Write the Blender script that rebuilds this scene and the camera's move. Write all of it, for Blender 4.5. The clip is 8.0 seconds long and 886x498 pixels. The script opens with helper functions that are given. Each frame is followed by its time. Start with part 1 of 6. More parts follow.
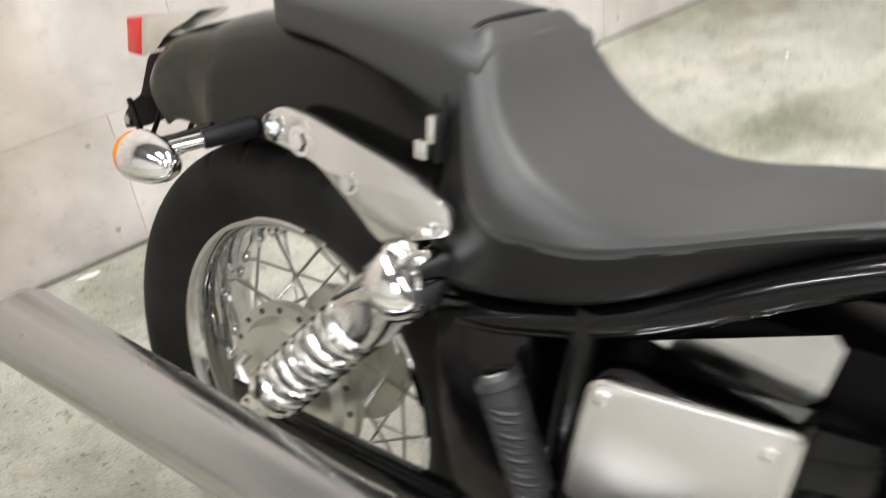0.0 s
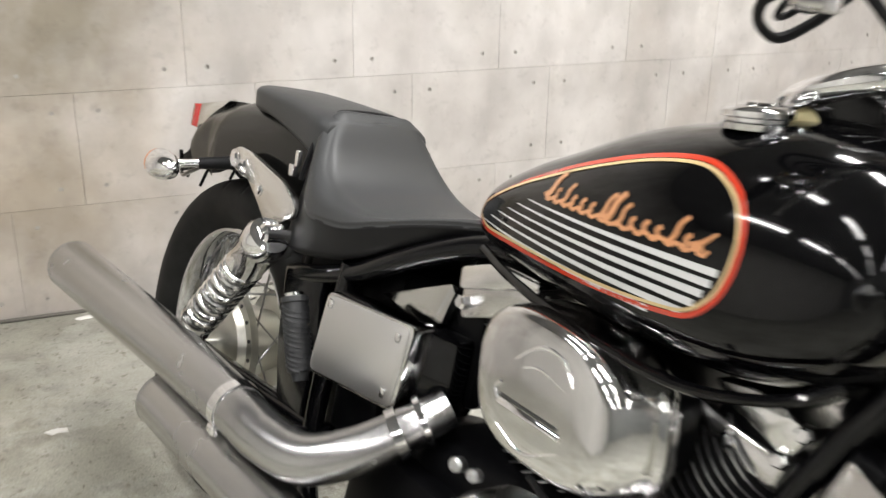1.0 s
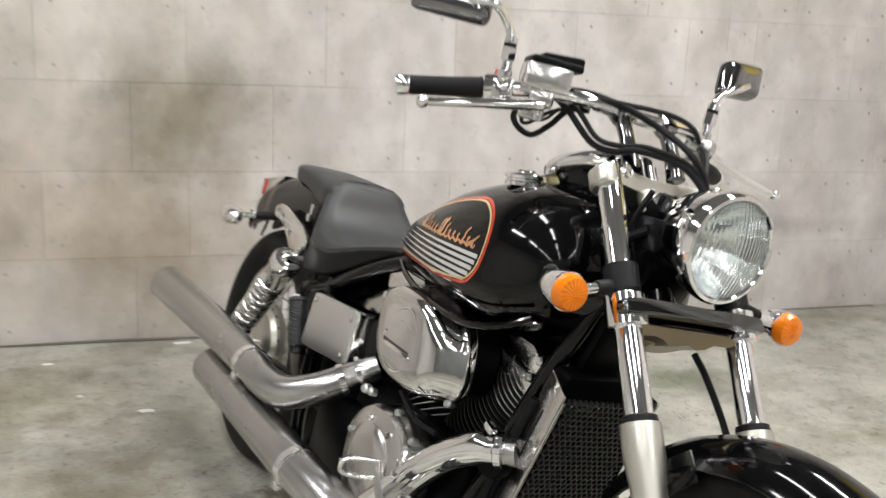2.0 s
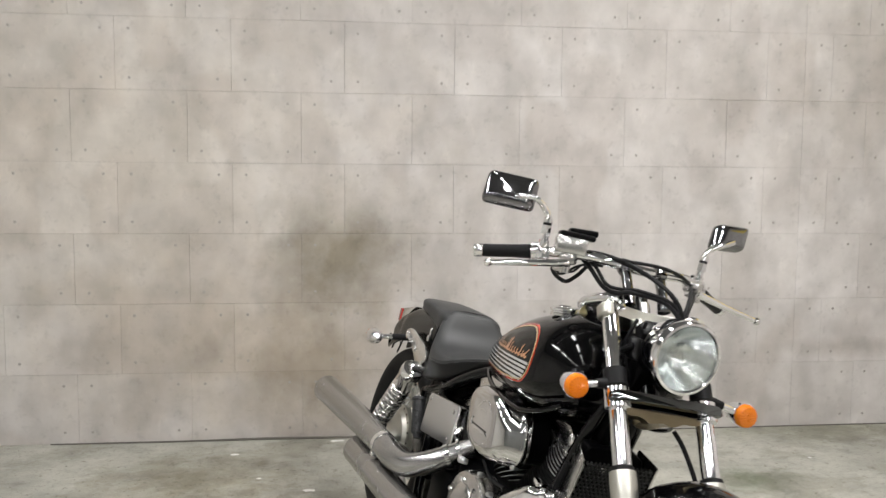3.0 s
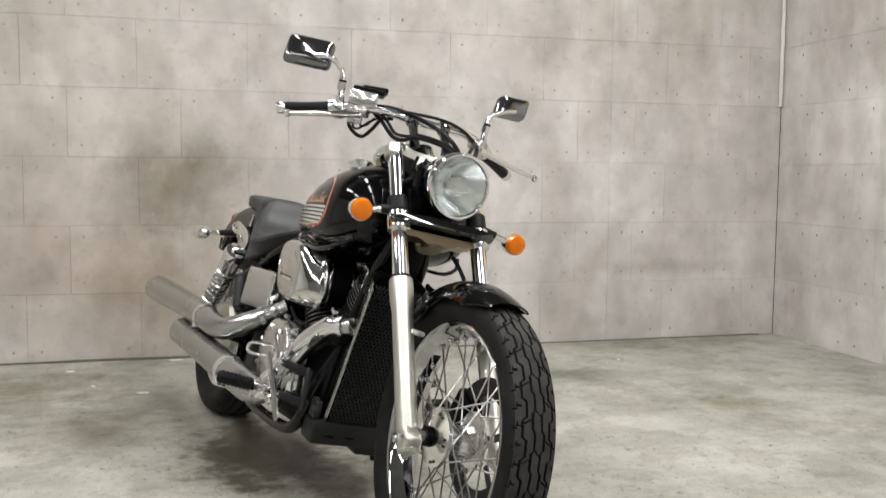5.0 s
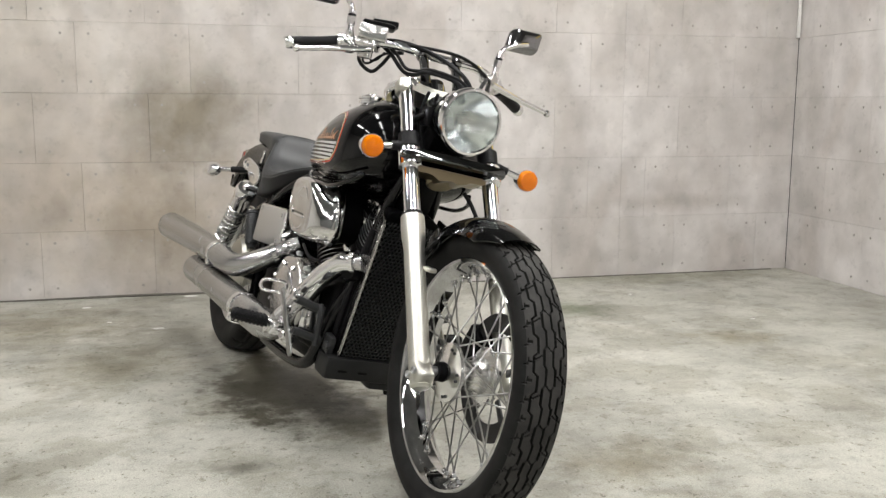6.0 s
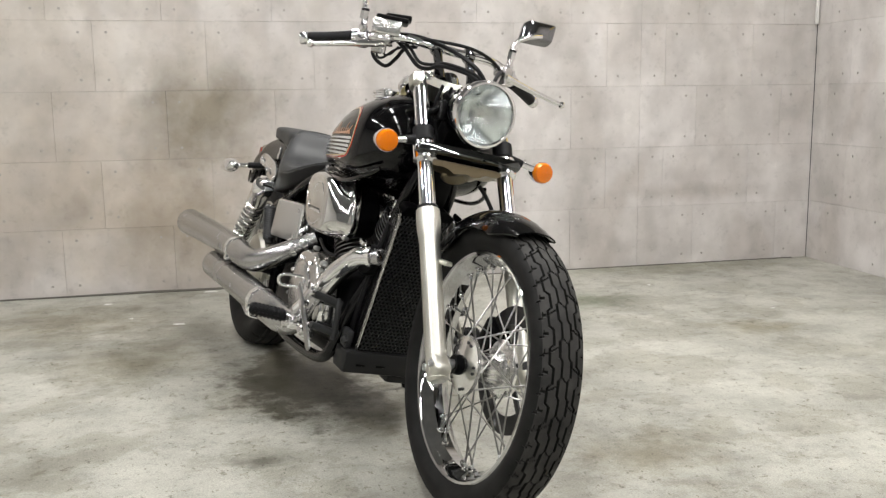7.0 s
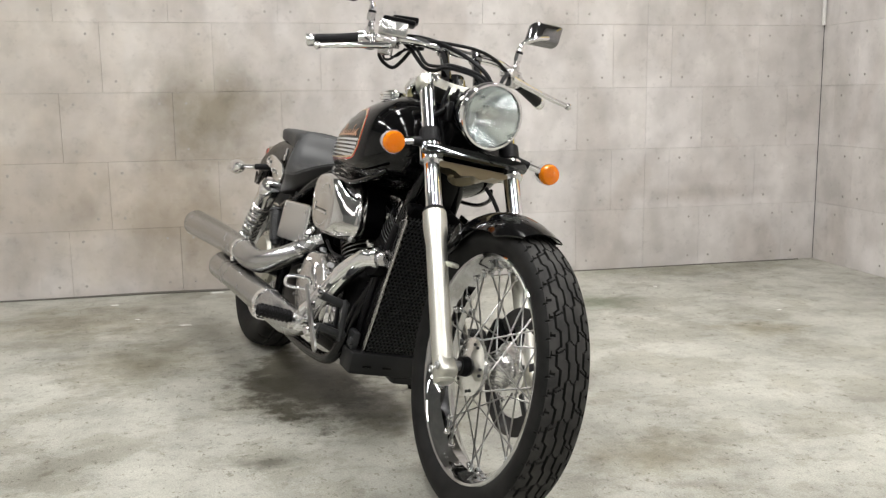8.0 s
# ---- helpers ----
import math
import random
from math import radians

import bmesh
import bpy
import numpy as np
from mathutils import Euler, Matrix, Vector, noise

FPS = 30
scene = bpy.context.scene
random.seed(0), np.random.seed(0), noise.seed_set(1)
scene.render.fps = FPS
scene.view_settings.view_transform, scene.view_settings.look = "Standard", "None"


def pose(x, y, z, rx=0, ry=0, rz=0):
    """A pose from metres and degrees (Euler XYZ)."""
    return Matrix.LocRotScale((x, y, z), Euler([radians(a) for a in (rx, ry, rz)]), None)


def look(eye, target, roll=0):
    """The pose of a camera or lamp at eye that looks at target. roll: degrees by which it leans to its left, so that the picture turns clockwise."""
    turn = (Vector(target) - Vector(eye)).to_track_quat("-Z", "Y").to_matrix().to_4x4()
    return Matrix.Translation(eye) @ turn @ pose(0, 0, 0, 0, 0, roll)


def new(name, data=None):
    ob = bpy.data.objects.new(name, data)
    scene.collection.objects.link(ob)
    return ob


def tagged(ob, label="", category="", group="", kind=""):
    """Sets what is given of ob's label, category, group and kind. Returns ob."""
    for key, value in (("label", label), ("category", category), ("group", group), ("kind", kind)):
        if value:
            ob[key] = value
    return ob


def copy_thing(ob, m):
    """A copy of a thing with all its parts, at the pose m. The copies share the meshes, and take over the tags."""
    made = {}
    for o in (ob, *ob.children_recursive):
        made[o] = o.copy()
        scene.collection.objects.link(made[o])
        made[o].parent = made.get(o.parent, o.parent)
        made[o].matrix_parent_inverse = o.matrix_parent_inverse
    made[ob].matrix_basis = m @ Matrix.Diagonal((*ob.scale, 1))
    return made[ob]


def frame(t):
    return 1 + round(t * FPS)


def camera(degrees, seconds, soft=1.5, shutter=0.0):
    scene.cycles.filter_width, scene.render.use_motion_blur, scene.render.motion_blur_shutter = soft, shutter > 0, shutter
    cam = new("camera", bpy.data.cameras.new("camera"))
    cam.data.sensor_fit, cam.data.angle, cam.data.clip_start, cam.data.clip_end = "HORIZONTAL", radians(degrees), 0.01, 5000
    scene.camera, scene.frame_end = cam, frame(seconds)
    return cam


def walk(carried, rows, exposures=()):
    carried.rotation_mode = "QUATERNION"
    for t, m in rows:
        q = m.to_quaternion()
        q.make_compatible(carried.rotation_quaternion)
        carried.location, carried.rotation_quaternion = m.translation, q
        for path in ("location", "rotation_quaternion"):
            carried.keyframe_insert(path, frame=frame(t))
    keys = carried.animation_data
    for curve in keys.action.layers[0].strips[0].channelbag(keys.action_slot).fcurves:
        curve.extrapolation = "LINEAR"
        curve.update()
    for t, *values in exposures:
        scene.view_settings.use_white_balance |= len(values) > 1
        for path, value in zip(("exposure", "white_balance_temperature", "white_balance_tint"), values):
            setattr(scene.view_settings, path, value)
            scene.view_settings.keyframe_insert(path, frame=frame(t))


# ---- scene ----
# ---- camera and walk ----
cam = camera(51.4, 8.0, soft=1.35, shutter=0.45)
PATH = [
    (0, (-3.41, -1.955, 1.114), (-2.498, -0.563, 0.005), -7.6),
    (0.2, (-3.402, -2.118, 1.106), (-2.461, -0.626, 0.164), -4.9),
    (0.5, (-3.377, -2.338, 1.107), (-2.451, -0.776, 0.268), -3.3),
    (0.7, (-3.390, -2.489, 1.104), (-2.504, -0.873, 0.334), -1.4),
    (1, (-3.381, -2.737, 1.107), (-2.598, -1.024, 0.436), 0.8),
    (1.2, (-3.341, -2.887, 1.108), (-2.61, -1.134, 0.48), 1.9),
    (1.5, (-3.325, -3.138, 1.126), (-2.635, -1.337, 0.596), 3.5),
    (1.7, (-3.322, -3.285, 1.135), (-2.666, -1.464, 0.634), 3.3),
    (2.8, (-3.311, -4.168, 1.272), (-3.057, -2.196, 1.057), 0.7),
    (3, (-3.31, -4.294, 1.299), (-3.076, -2.316, 1.113), 0.5),
    (3.5, (-3.221, -4.538, 1.275), (-2.925, -2.563, 1.176), 0.5),
    (4, (-3.183, -4.625, 1.105), (-2.762, -2.67, 1.05), 0.7),
    (4.5, (-3.171, -4.614, 0.941), (-2.691, -2.674, 0.863), 0.6),
    (5, (-3.161, -4.601, 0.916), (-2.66, -2.672, 0.747), 0.5),
    (6.3, (-3.157, -4.596, 0.922), (-2.704, -2.675, 0.602), -0.3),
    (6.5, (-3.15, -4.609, 0.926), (-2.715, -2.683, 0.608), -0.5),
    (7, (-3.151, -4.604, 0.922), (-2.721, -2.679, 0.597), -0.7),
    (7.5, (-3.155, -4.607, 0.922), (-2.734, -2.678, 0.601), -0.8),
    (8, (-3.154, -4.604, 0.924), (-2.735, -2.675, 0.601), -0.7),
]
walk(cam, [(t, look(eye, target, roll)) for t, eye, target, roll in PATH],
     exposures=[(0.0, 0.65), (0.5, 0.6), (1.0, 0.4), (1.7, 0.15), (3.0, -0.10), (4.0, -0.15), (5.0, -0.09), (6.5, 0.05), (8.0, 0.05)])

# ---- world and lamps ----
ROOM_H = 3.0
world = bpy.data.worlds.new("world")
scene.world = world
world.use_nodes = True
world.node_tree.nodes["Background"].inputs[0].default_value = (0.8, 0.82, 0.85, 1)
world.node_tree.nodes["Background"].inputs[1].default_value = 0.05
LAMP_W = 25.5
ROW_W = {-1.7: 1.2, -3.5: 0.95, -5.3: 0.35, -7.0: 0.2, -8.7: 0.2, -10.2: 0.2}
COLUMN_W = {-1.5: 1.6, -3.2: 0.65, -4.9: 0.95}
LAMPS = [(x, y) for y in ROW_W for x in (-1.5, -3.2, -4.9)]
for lx, ly in LAMPS:
    data = bpy.data.lights.new("tube_light", "AREA")
    data.shape, data.size, data.size_y = "RECTANGLE", 0.10, 1.2
    data.energy, data.color = LAMP_W * ROW_W[ly] * COLUMN_W[lx], (1.0, 0.985, 0.965)
    lamp = new("tube_light", data)
    lamp.matrix_world = pose(lx, ly, ROOM_H - 0.1)


# ---- materials ----
def mat(name, col, rough=0.5, metal=0.0, coat=0.0, trans=0.0, ior=1.45, spec=0.5):
    m = bpy.data.materials.new(name)
    m.use_nodes = True
    b = m.node_tree.nodes["Principled BSDF"]
    b.inputs["Base Color"].default_value = (*col, 1)
    b.inputs["Roughness"].default_value = rough
    b.inputs["Metallic"].default_value = metal
    b.inputs["Coat Weight"].default_value = coat
    b.inputs["Coat Roughness"].default_value = 0.03
    b.inputs["Specular IOR Level"].default_value = spec
    b.inputs["Transmission Weight"].default_value = trans
    b.inputs["IOR"].default_value = ior
    return m


class Nodes:
    """Short hand for node trees."""

    def __init__(self, m):
        self.t = m.node_tree
        self.b = self.t.nodes["Principled BSDF"]
        self.co = self.t.nodes.new("ShaderNodeTexCoord")

    def add(self, kind, **values):
        n = self.t.nodes.new(kind)
        for k, v in values.items():
            n.inputs[k.replace("_", " ")].default_value = v
        return n

    def link(self, a, b):
        self.t.links.new(a, b)

    def noise(self, scale, detail=4.0, rough=0.55, source="Object", stretch=None, seed=0.0):
        n = self.add("ShaderNodeTexNoise", Scale=scale, Detail=detail, Roughness=rough)
        co = self.co.outputs[source]
        if stretch or seed:
            mp = self.add("ShaderNodeMapping")
            mp.inputs["Scale"].default_value = stretch or (1, 1, 1)
            mp.inputs["Location"].default_value = (seed, seed * 0.7, seed * 1.3)
            self.link(co, mp.inputs[0])
            co = mp.outputs[0]
        self.link(co, n.inputs["Vector"])
        return n.outputs["Fac"]

    def ramp(self, fac, stops):
        r = self.t.nodes.new("ShaderNodeValToRGB")
        while len(r.color_ramp.elements) < len(stops):
            r.color_ramp.elements.new(0.5)
        for e, (at, c) in zip(r.color_ramp.elements, stops):
            e.position, e.color = at, (*c, 1) if len(c) == 3 else c
        self.link(fac, r.inputs[0])
        return r.outputs[0]

    def mix(self, a, b, fac, blend="MIX"):
        n = self.t.nodes.new("ShaderNodeMix")
        n.data_type, n.blend_type = "RGBA", blend
        for v, k in ((fac, 0), (a, 6), (b, 7)):
            if hasattr(v, "is_output"):
                self.link(v, n.inputs[k])
            else:
                n.inputs[k].default_value = v if k == 0 else (*v, 1)
        return n.outputs[2]

    def math(self, op, a, b=0.5, c=0.5):
        n = self.t.nodes.new("ShaderNodeMath")
        n.operation = op
        for v, k in ((a, 0), (b, 1), (c, 2)):
            if hasattr(v, "is_output"):
                self.link(v, n.inputs[k])
            else:
                n.inputs[k].default_value = v
        return n.outputs[0]

    def bump(self, height, strength=0.2, dist=0.002):
        n = self.add("ShaderNodeBump", Strength=strength, Distance=dist)
        self.link(height, n.inputs["Height"])
        self.link(n.outputs[0], self.b.inputs["Normal"])

    def colour(self, out):
        self.link(out, self.b.inputs["Base Color"])

    def rough(self, out):
        self.link(out, self.b.inputs["Roughness"])


def g(v):
    return (v, v, v)


CHROME = mat("chrome", (0.86, 0.86, 0.87), 0.05, 1.0)
n = Nodes(CHROME)
n.rough(n.ramp(n.noise(9, 5), [(0.35, g(0.035)), (0.75, g(0.11))]))
DULL_CHROME = mat("dull_chrome", (0.66, 0.65, 0.64), 0.2, 1.0)
n = Nodes(DULL_CHROME)
n.rough(n.ramp(n.noise(14, 6), [(0.3, g(0.16)), (0.8, g(0.3))]))
n.colour(n.ramp(n.noise(6, 5), [(0.3, (0.58, 0.57, 0.56)), (0.7, (0.70, 0.69, 0.68))]))
PIPE = mat("pipe_chrome", (0.47, 0.467, 0.467), 0.3, 1.0)
n = Nodes(PIPE)
n.rough(n.ramp(n.noise(5, 6), [(0.3, g(0.20)), (0.8, g(0.32))]))
ALLOY = mat("cast_alloy", (0.60, 0.595, 0.545), 0.36, 1.0)
n = Nodes(ALLOY)
n.rough(n.ramp(n.noise(20, 6), [(0.3, g(0.33)), (0.8, g(0.42))]))
BOWL = mat("lamp_bowl", (0.88, 0.90, 0.91), 0.16, 1.0)
n = Nodes(BOWL)
n.rough(n.ramp(n.noise(30, 4), [(0.3, g(0.13)), (0.8, g(0.20))]))
STEEL = mat("zinc_steel", (0.55, 0.56, 0.57), 0.35, 1.0)
n = Nodes(STEEL)
n.rough(n.ramp(n.noise(40, 5), [(0.3, g(0.25)), (0.8, g(0.5))]))
PAINT = mat("black_lacquer", (0.0018, 0.0018, 0.0021), 0.10, 0.0, 0.35, spec=0.2)
FENDER = mat("dusty_black_lacquer", (0.004, 0.004, 0.0038), 0.24, 0.0, 0.2, spec=0.3)
FRAME = mat("black_frame_enamel", (0.002, 0.002, 0.0025), 0.2, 0.0, 0.25, spec=0.25)
ENGINE = mat("black_engine_paint", (0.0022, 0.0022, 0.0026), 0.34, spec=0.10)
n = Nodes(ENGINE)
n.bump(n.noise(260, 3), 0.25, 0.0006)
PLASTIC = mat("black_plastic", (0.0025, 0.0025, 0.003), 0.40, spec=0.10)
n = Nodes(PLASTIC)
n.bump(n.noise(500, 2), 0.12, 0.0004)
RUBBER = mat("grip_rubber", (0.006, 0.006, 0.007), 0.55, spec=0.25)
TYRE = mat("tyre_rubber", (0.022, 0.022, 0.022), 0.62, spec=0.18)
n = Nodes(TYRE)
n.colour(n.ramp(n.noise(18, 6), [(0.3, (0.006, 0.006, 0.006)), (0.75, (0.017, 0.0165, 0.016))]))
n.bump(n.noise(350, 3), 0.15, 0.0006)
# lighter copy of the tyre rubber: the crown's lit grey is put into it
TREAD = mat("lit_tread_rubber", (0.045, 0.044, 0.042), 0.75, spec=0.3)
n = Nodes(TREAD)
n.colour(n.ramp(n.noise(22, 6), [(0.3, (0.020, 0.0196, 0.019)), (0.7, (0.046, 0.0445, 0.042))]))
n.bump(n.noise(350, 3), 0.15, 0.0006)
RIM = mat("rim_chrome", (0.54, 0.54, 0.545), 0.04, 1.0)
SATIN = mat("satin_chrome", (0.70, 0.695, 0.69), 0.34, 1.0)
n = Nodes(SATIN)
n.rough(n.ramp(n.noise(12, 5), [(0.3, g(0.30)), (0.8, g(0.40))]))
AIR_CHROME = mat("worn_cover_chrome", (0.70, 0.695, 0.69), 0.07, 1.0)
n = Nodes(AIR_CHROME)
n.rough(n.ramp(n.noise(9, 5), [(0.35, g(0.05)), (0.75, g(0.13))]))
COVER_CHROME = mat("dark_plated_cover", (0.12, 0.125, 0.125), 0.06, 1.0)
# chrome whose dark reflections are put into the base colour
DIM_CHROME = mat("dim_reflection_chrome", (0.24, 0.24, 0.25), 0.08, 1.0)
PLATE = mat("polished_plate", (0.70, 0.695, 0.69), 0.08, 1.0)
PANEL = mat("side_panel_chrome", (0.56, 0.57, 0.56), 0.12, 1.0)
DISC = mat("brake_disc_steel", (0.055, 0.055, 0.057), 0.3, 1.0)
# the seat vinyl again, with the skirt's shade put into a darker colour
SKIRT = mat("shaded_skirt_vinyl", (0.006, 0.006, 0.0065), 0.42, spec=0.3)
VINYL = mat("seat_vinyl", (0.035, 0.0364, 0.038), 0.37, spec=0.48)
n = Nodes(VINYL)
vor = n.add("ShaderNodeTexVoronoi", Scale=650.0)
n.link(n.co.outputs["Object"], vor.inputs["Vector"])
n.bump(vor.outputs["Distance"], 0.22, 0.0006)
n.rough(n.ramp(n.noise(7, 5), [(0.3, g(0.40)), (0.75, g(0.50))]))
AMBER = mat("amber_lens", (1.0, 0.27, 0.0), 0.05, 0.0, 0.3, spec=0.5)
AMBER.node_tree.nodes["Principled BSDF"].inputs["Transmission Weight"].default_value = 0.3
n = Nodes(AMBER)
w = n.add("ShaderNodeTexWave", Scale=90.0)
n.link(n.co.outputs["Object"], w.inputs["Vector"])
n.bump(w.outputs["Fac"], 0.25, 0.001)
RED = mat("red_lens", (0.55, 0.01, 0.012), 0.15, 0.0, 0.6)
GLASS = mat("lamp_glass", (1, 1, 1), 0.02, 0.0, 0.0, 1.0, 1.45)
LENS = mat("fluted_lamp_glass", (0.97, 1, 0.99), 0.03, 0.0, 0.0, 1.0, 1.3)
n = Nodes(LENS)
w = n.add("ShaderNodeTexWave", Scale=42.0, Distortion=0.0)
w.bands_direction = "Y"
n.link(n.co.outputs["Object"], w.inputs["Vector"])
n.bump(w.outputs["Fac"], 0.5, 0.0012)
GOLD = mat("gold_line", (0.55, 0.40, 0.20), 0.3, 0.0, 0.8)
REDLINE = mat("red_line", (0.50, 0.035, 0.012), 0.25, 0.0, 0.9)
COPPER = mat("copper_script", (0.52, 0.24, 0.11), 0.3, 0.0, 0.8)
STRIPE = mat("silver_stripe", (0.55, 0.55, 0.55), 0.3, 0.0, 0.8)
CREAM = mat("cream_plastic", (0.62, 0.55, 0.30), 0.4)
# bright metal with the floor's brown reflection put into its colour
BROWN = mat("floor_reflection_brown", (0.24, 0.20, 0.13), 0.3, 0.9)
DARKMETAL = mat("dark_grey_metal", (0.035, 0.036, 0.038), 0.45, 0.3)
MESHMETAL = mat("black_guard_mesh", (0.020, 0.0205, 0.021), 0.40, 0.2)
TANK_GREY = mat("dark_grey_plastic", (0.014, 0.0142, 0.0145), 0.45, spec=0.3)
FIN = mat("black_fin", (0.02, 0.02, 0.021), 0.40, 0.2)
SPOKE = mat("spoke_steel", (0.42, 0.42, 0.41), 0.3, 1.0)
BRIGHT = mat("bright_spring_steel", (0.82, 0.82, 0.81), 0.2, 1.0)

WALL = mat("concrete_look_panel", (0.55, 0.52, 0.49), 0.7)
n = Nodes(WALL)
geo = n.add("ShaderNodeNewGeometry")


def on_world(n, scale, detail, rough=0.55, stretch=(1, 1, 1), seed=0.0):
    tex = n.add("ShaderNodeTexNoise", Scale=scale, Detail=detail, Roughness=rough)
    mp = n.add("ShaderNodeMapping")
    mp.inputs["Scale"].default_value = stretch
    mp.inputs["Location"].default_value = (seed, seed, seed)
    n.link(geo.outputs["Position"], mp.inputs[0])
    n.link(mp.outputs[0], tex.inputs["Vector"])
    return tex.outputs["Fac"]


cloud = n.ramp(on_world(n, 3.4, 5, 0.6), [(0.32, (0.475, 0.450, 0.430)), (0.5, (0.535, 0.510, 0.490)), (0.68, (0.60, 0.575, 0.556))])
blotch = n.ramp(on_world(n, 7.0, 3, 0.5, (1.0, 1.0, 0.8), 7.3), [(0.36, g(0.90)), (0.5, g(1.0)), (0.64, g(1.06))])
c1 = n.mix(cloud, blotch, 1.0, "MULTIPLY")
info = n.add("ShaderNodeObjectInfo")
tone = n.ramp(info.outputs["Random"], [(0.0, (0.95, 0.945, 0.94)), (1.0, (1.04, 1.04, 1.045))])
c2 = n.mix(c1, tone, 1.0, "MULTIPLY")
grime = n.ramp(on_world(n, 26, 6, 0.65, (1, 1, 1), 2.1), [(0.30, g(0.80)), (0.44, g(1.0))])
c3 = n.mix(c2, grime, 0.6, "MULTIPLY")
sheet = n.ramp(on_world(n, 2.3, 3, 0.55, (1.3, 1.3, 0.55), 21.0), [(0.34, (0.86, 0.85, 0.83)), (0.5, g(1.0)), (0.66, g(1.08))])
c3 = n.mix(c3, sheet, 0.8, "MULTIPLY")
chalk = n.ramp(on_world(n, 11.0, 5, 0.7, (1.0, 1.0, 0.5), 31.0), [(0.58, g(1.0)), (0.72, (1.13, 1.13, 1.12))])
c3 = n.mix(c3, chalk, 0.8, "MULTIPLY")
block = n.add("ShaderNodeTexVoronoi", Scale=4.6)
block.feature, block.distance = "SMOOTH_F1", "CHEBYCHEV"
block.inputs["Smoothness"].default_value = 0.32
flat = n.add("ShaderNodeMapping")
flat.inputs["Scale"].default_value = (1.0, 1.0, 0.62)
n.link(geo.outputs["Position"], flat.inputs[0])
n.link(flat.outputs[0], block.inputs["Vector"])
c3 = n.mix(c3, n.ramp(block.outputs["Color"], [(0.15, (0.915, 0.895, 0.88)), (0.5, g(1.0)), (0.85, (1.065, 1.068, 1.075))]), 0.9, "MULTIPLY")


def soft_patch(n, c, cx, cz, rx, rz, dark, seed):
    """A soft-edged tinted patch multiplied onto the boards."""
    mp = n.add("ShaderNodeMapping")
    mp.inputs["Location"].default_value = (-cx / rx, 0, -cz / rz)
    mp.inputs["Scale"].default_value = (1 / rx, 0, 1 / rz)
    n.link(geo.outputs["Position"], mp.inputs[0])
    ln = n.t.nodes.new("ShaderNodeVectorMath")
    ln.operation = "LENGTH"
    n.link(mp.outputs[0], ln.inputs[0])
    d = n.math("ADD", ln.outputs["Value"], n.math("MULTIPLY", n.math("SUBTRACT", on_world(n, 5.0, 4, 0.6, (1, 1, 1), seed), 0.5), 1.3))
    f = n.ramp(d, [(0.15, g(1.0)), (1.0, g(0.0))])
    return n.mix(c, dark, f, "MULTIPLY")


c3 = soft_patch(n, c3, -3.30, 0.88, 0.40, 0.36, (0.52, 0.49, 0.42), 4.0)
c3 = soft_patch(n, c3, -3.80, 0.45, 1.05, 0.55, (0.90, 0.865, 0.81), 9.0)
c3 = soft_patch(n, c3, -3.42, 0.34, 0.50, 0.46, (0.70, 0.655, 0.58), 61.0)
c3 = soft_patch(n, c3, -4.3, 1.25, 1.7, 1.3, (1.0, 0.975, 0.915), 37.0)
c3 = soft_patch(n, c3, -0.75, 0.40, 0.50, 0.06, (0.78, 0.76, 0.74), 12.0)
n.colour(c3)
n.rough(n.ramp(on_world(n, 6, 4), [(0.3, g(0.6)), (0.7, g(0.8))]))
n.bump(on_world(n, 120, 4, 0.6), 0.15, 0.001)

FLOOR = mat("stained_shaded_concrete", (0.4, 0.4, 0.36), 0.5)
n = Nodes(FLOOR)
geo = n.add("ShaderNodeNewGeometry")
f1 = n.ramp(on_world(n, 1.6, 7, 0.62), [(0.32, (0.27, 0.266, 0.232)), (0.5, (0.40, 0.396, 0.352)), (0.68, (0.50, 0.494, 0.442))])
f2 = n.ramp(on_world(n, 7, 7, 0.68, (1.0, 1.25, 1.0), 3.0), [(0.34, g(0.80)), (0.47, g(0.97)), (0.62, g(1.06))])
f3 = n.mix(f1, f2, 0.9, "MULTIPLY")
pit = n.ramp(on_world(n, 34, 7, 0.7, (1, 1, 1), 5.0), [(0.36, g(0.70)), (0.45, g(1.0))])
f4 = n.mix(f3, pit, 0.7, "MULTIPLY")
pale = n.ramp(on_world(n, 14, 6, 0.7, (1, 1, 1), 11.0), [(0.62, g(0.0)), (0.74, g(1.0))])
f5 = n.mix(f4, (0.55, 0.54, 0.50), n.math("MULTIPLY", pale, 0.45))
speck = n.ramp(on_world(n, 95, 4, 0.7, (1, 1, 1), 15.0), [(0.30, g(0.55)), (0.40, g(1.0))])
f5 = n.mix(f5, speck, 0.55, "MULTIPLY")
chips = n.ramp(on_world(n, 42, 3, 0.6, (1.4, 0.7, 1), 41.0), [(0.31, (0.40, 0.38, 0.33)), (0.36, g(1.0))])
scuff = n.ramp(on_world(n, 16, 5, 0.7, (1.3, 0.8, 1), 53.0), [(0.32, (0.60, 0.57, 0.50)), (0.39, g(1.0))])
f5 = n.mix(f5, scuff, 0.8, "MULTIPLY")
f5 = n.mix(f5, chips, 0.8, "MULTIPLY")
skim = n.ramp(on_world(n, 3.1, 9, 0.68, (1, 1, 1), 71.0), [(0.455, (0.80, 0.785, 0.74)), (0.495, g(1.0)), (0.545, (1.07, 1.07, 1.06))])
f5 = n.mix(f5, skim, 0.75, "MULTIPLY")
flecks = n.ramp(on_world(n, 24, 8, 0.75, (1, 1, 1), 83.0), [(0.37, (0.48, 0.45, 0.38)), (0.405, g(1.0))])
f5 = n.mix(f5, flecks, 0.85, "MULTIPLY")
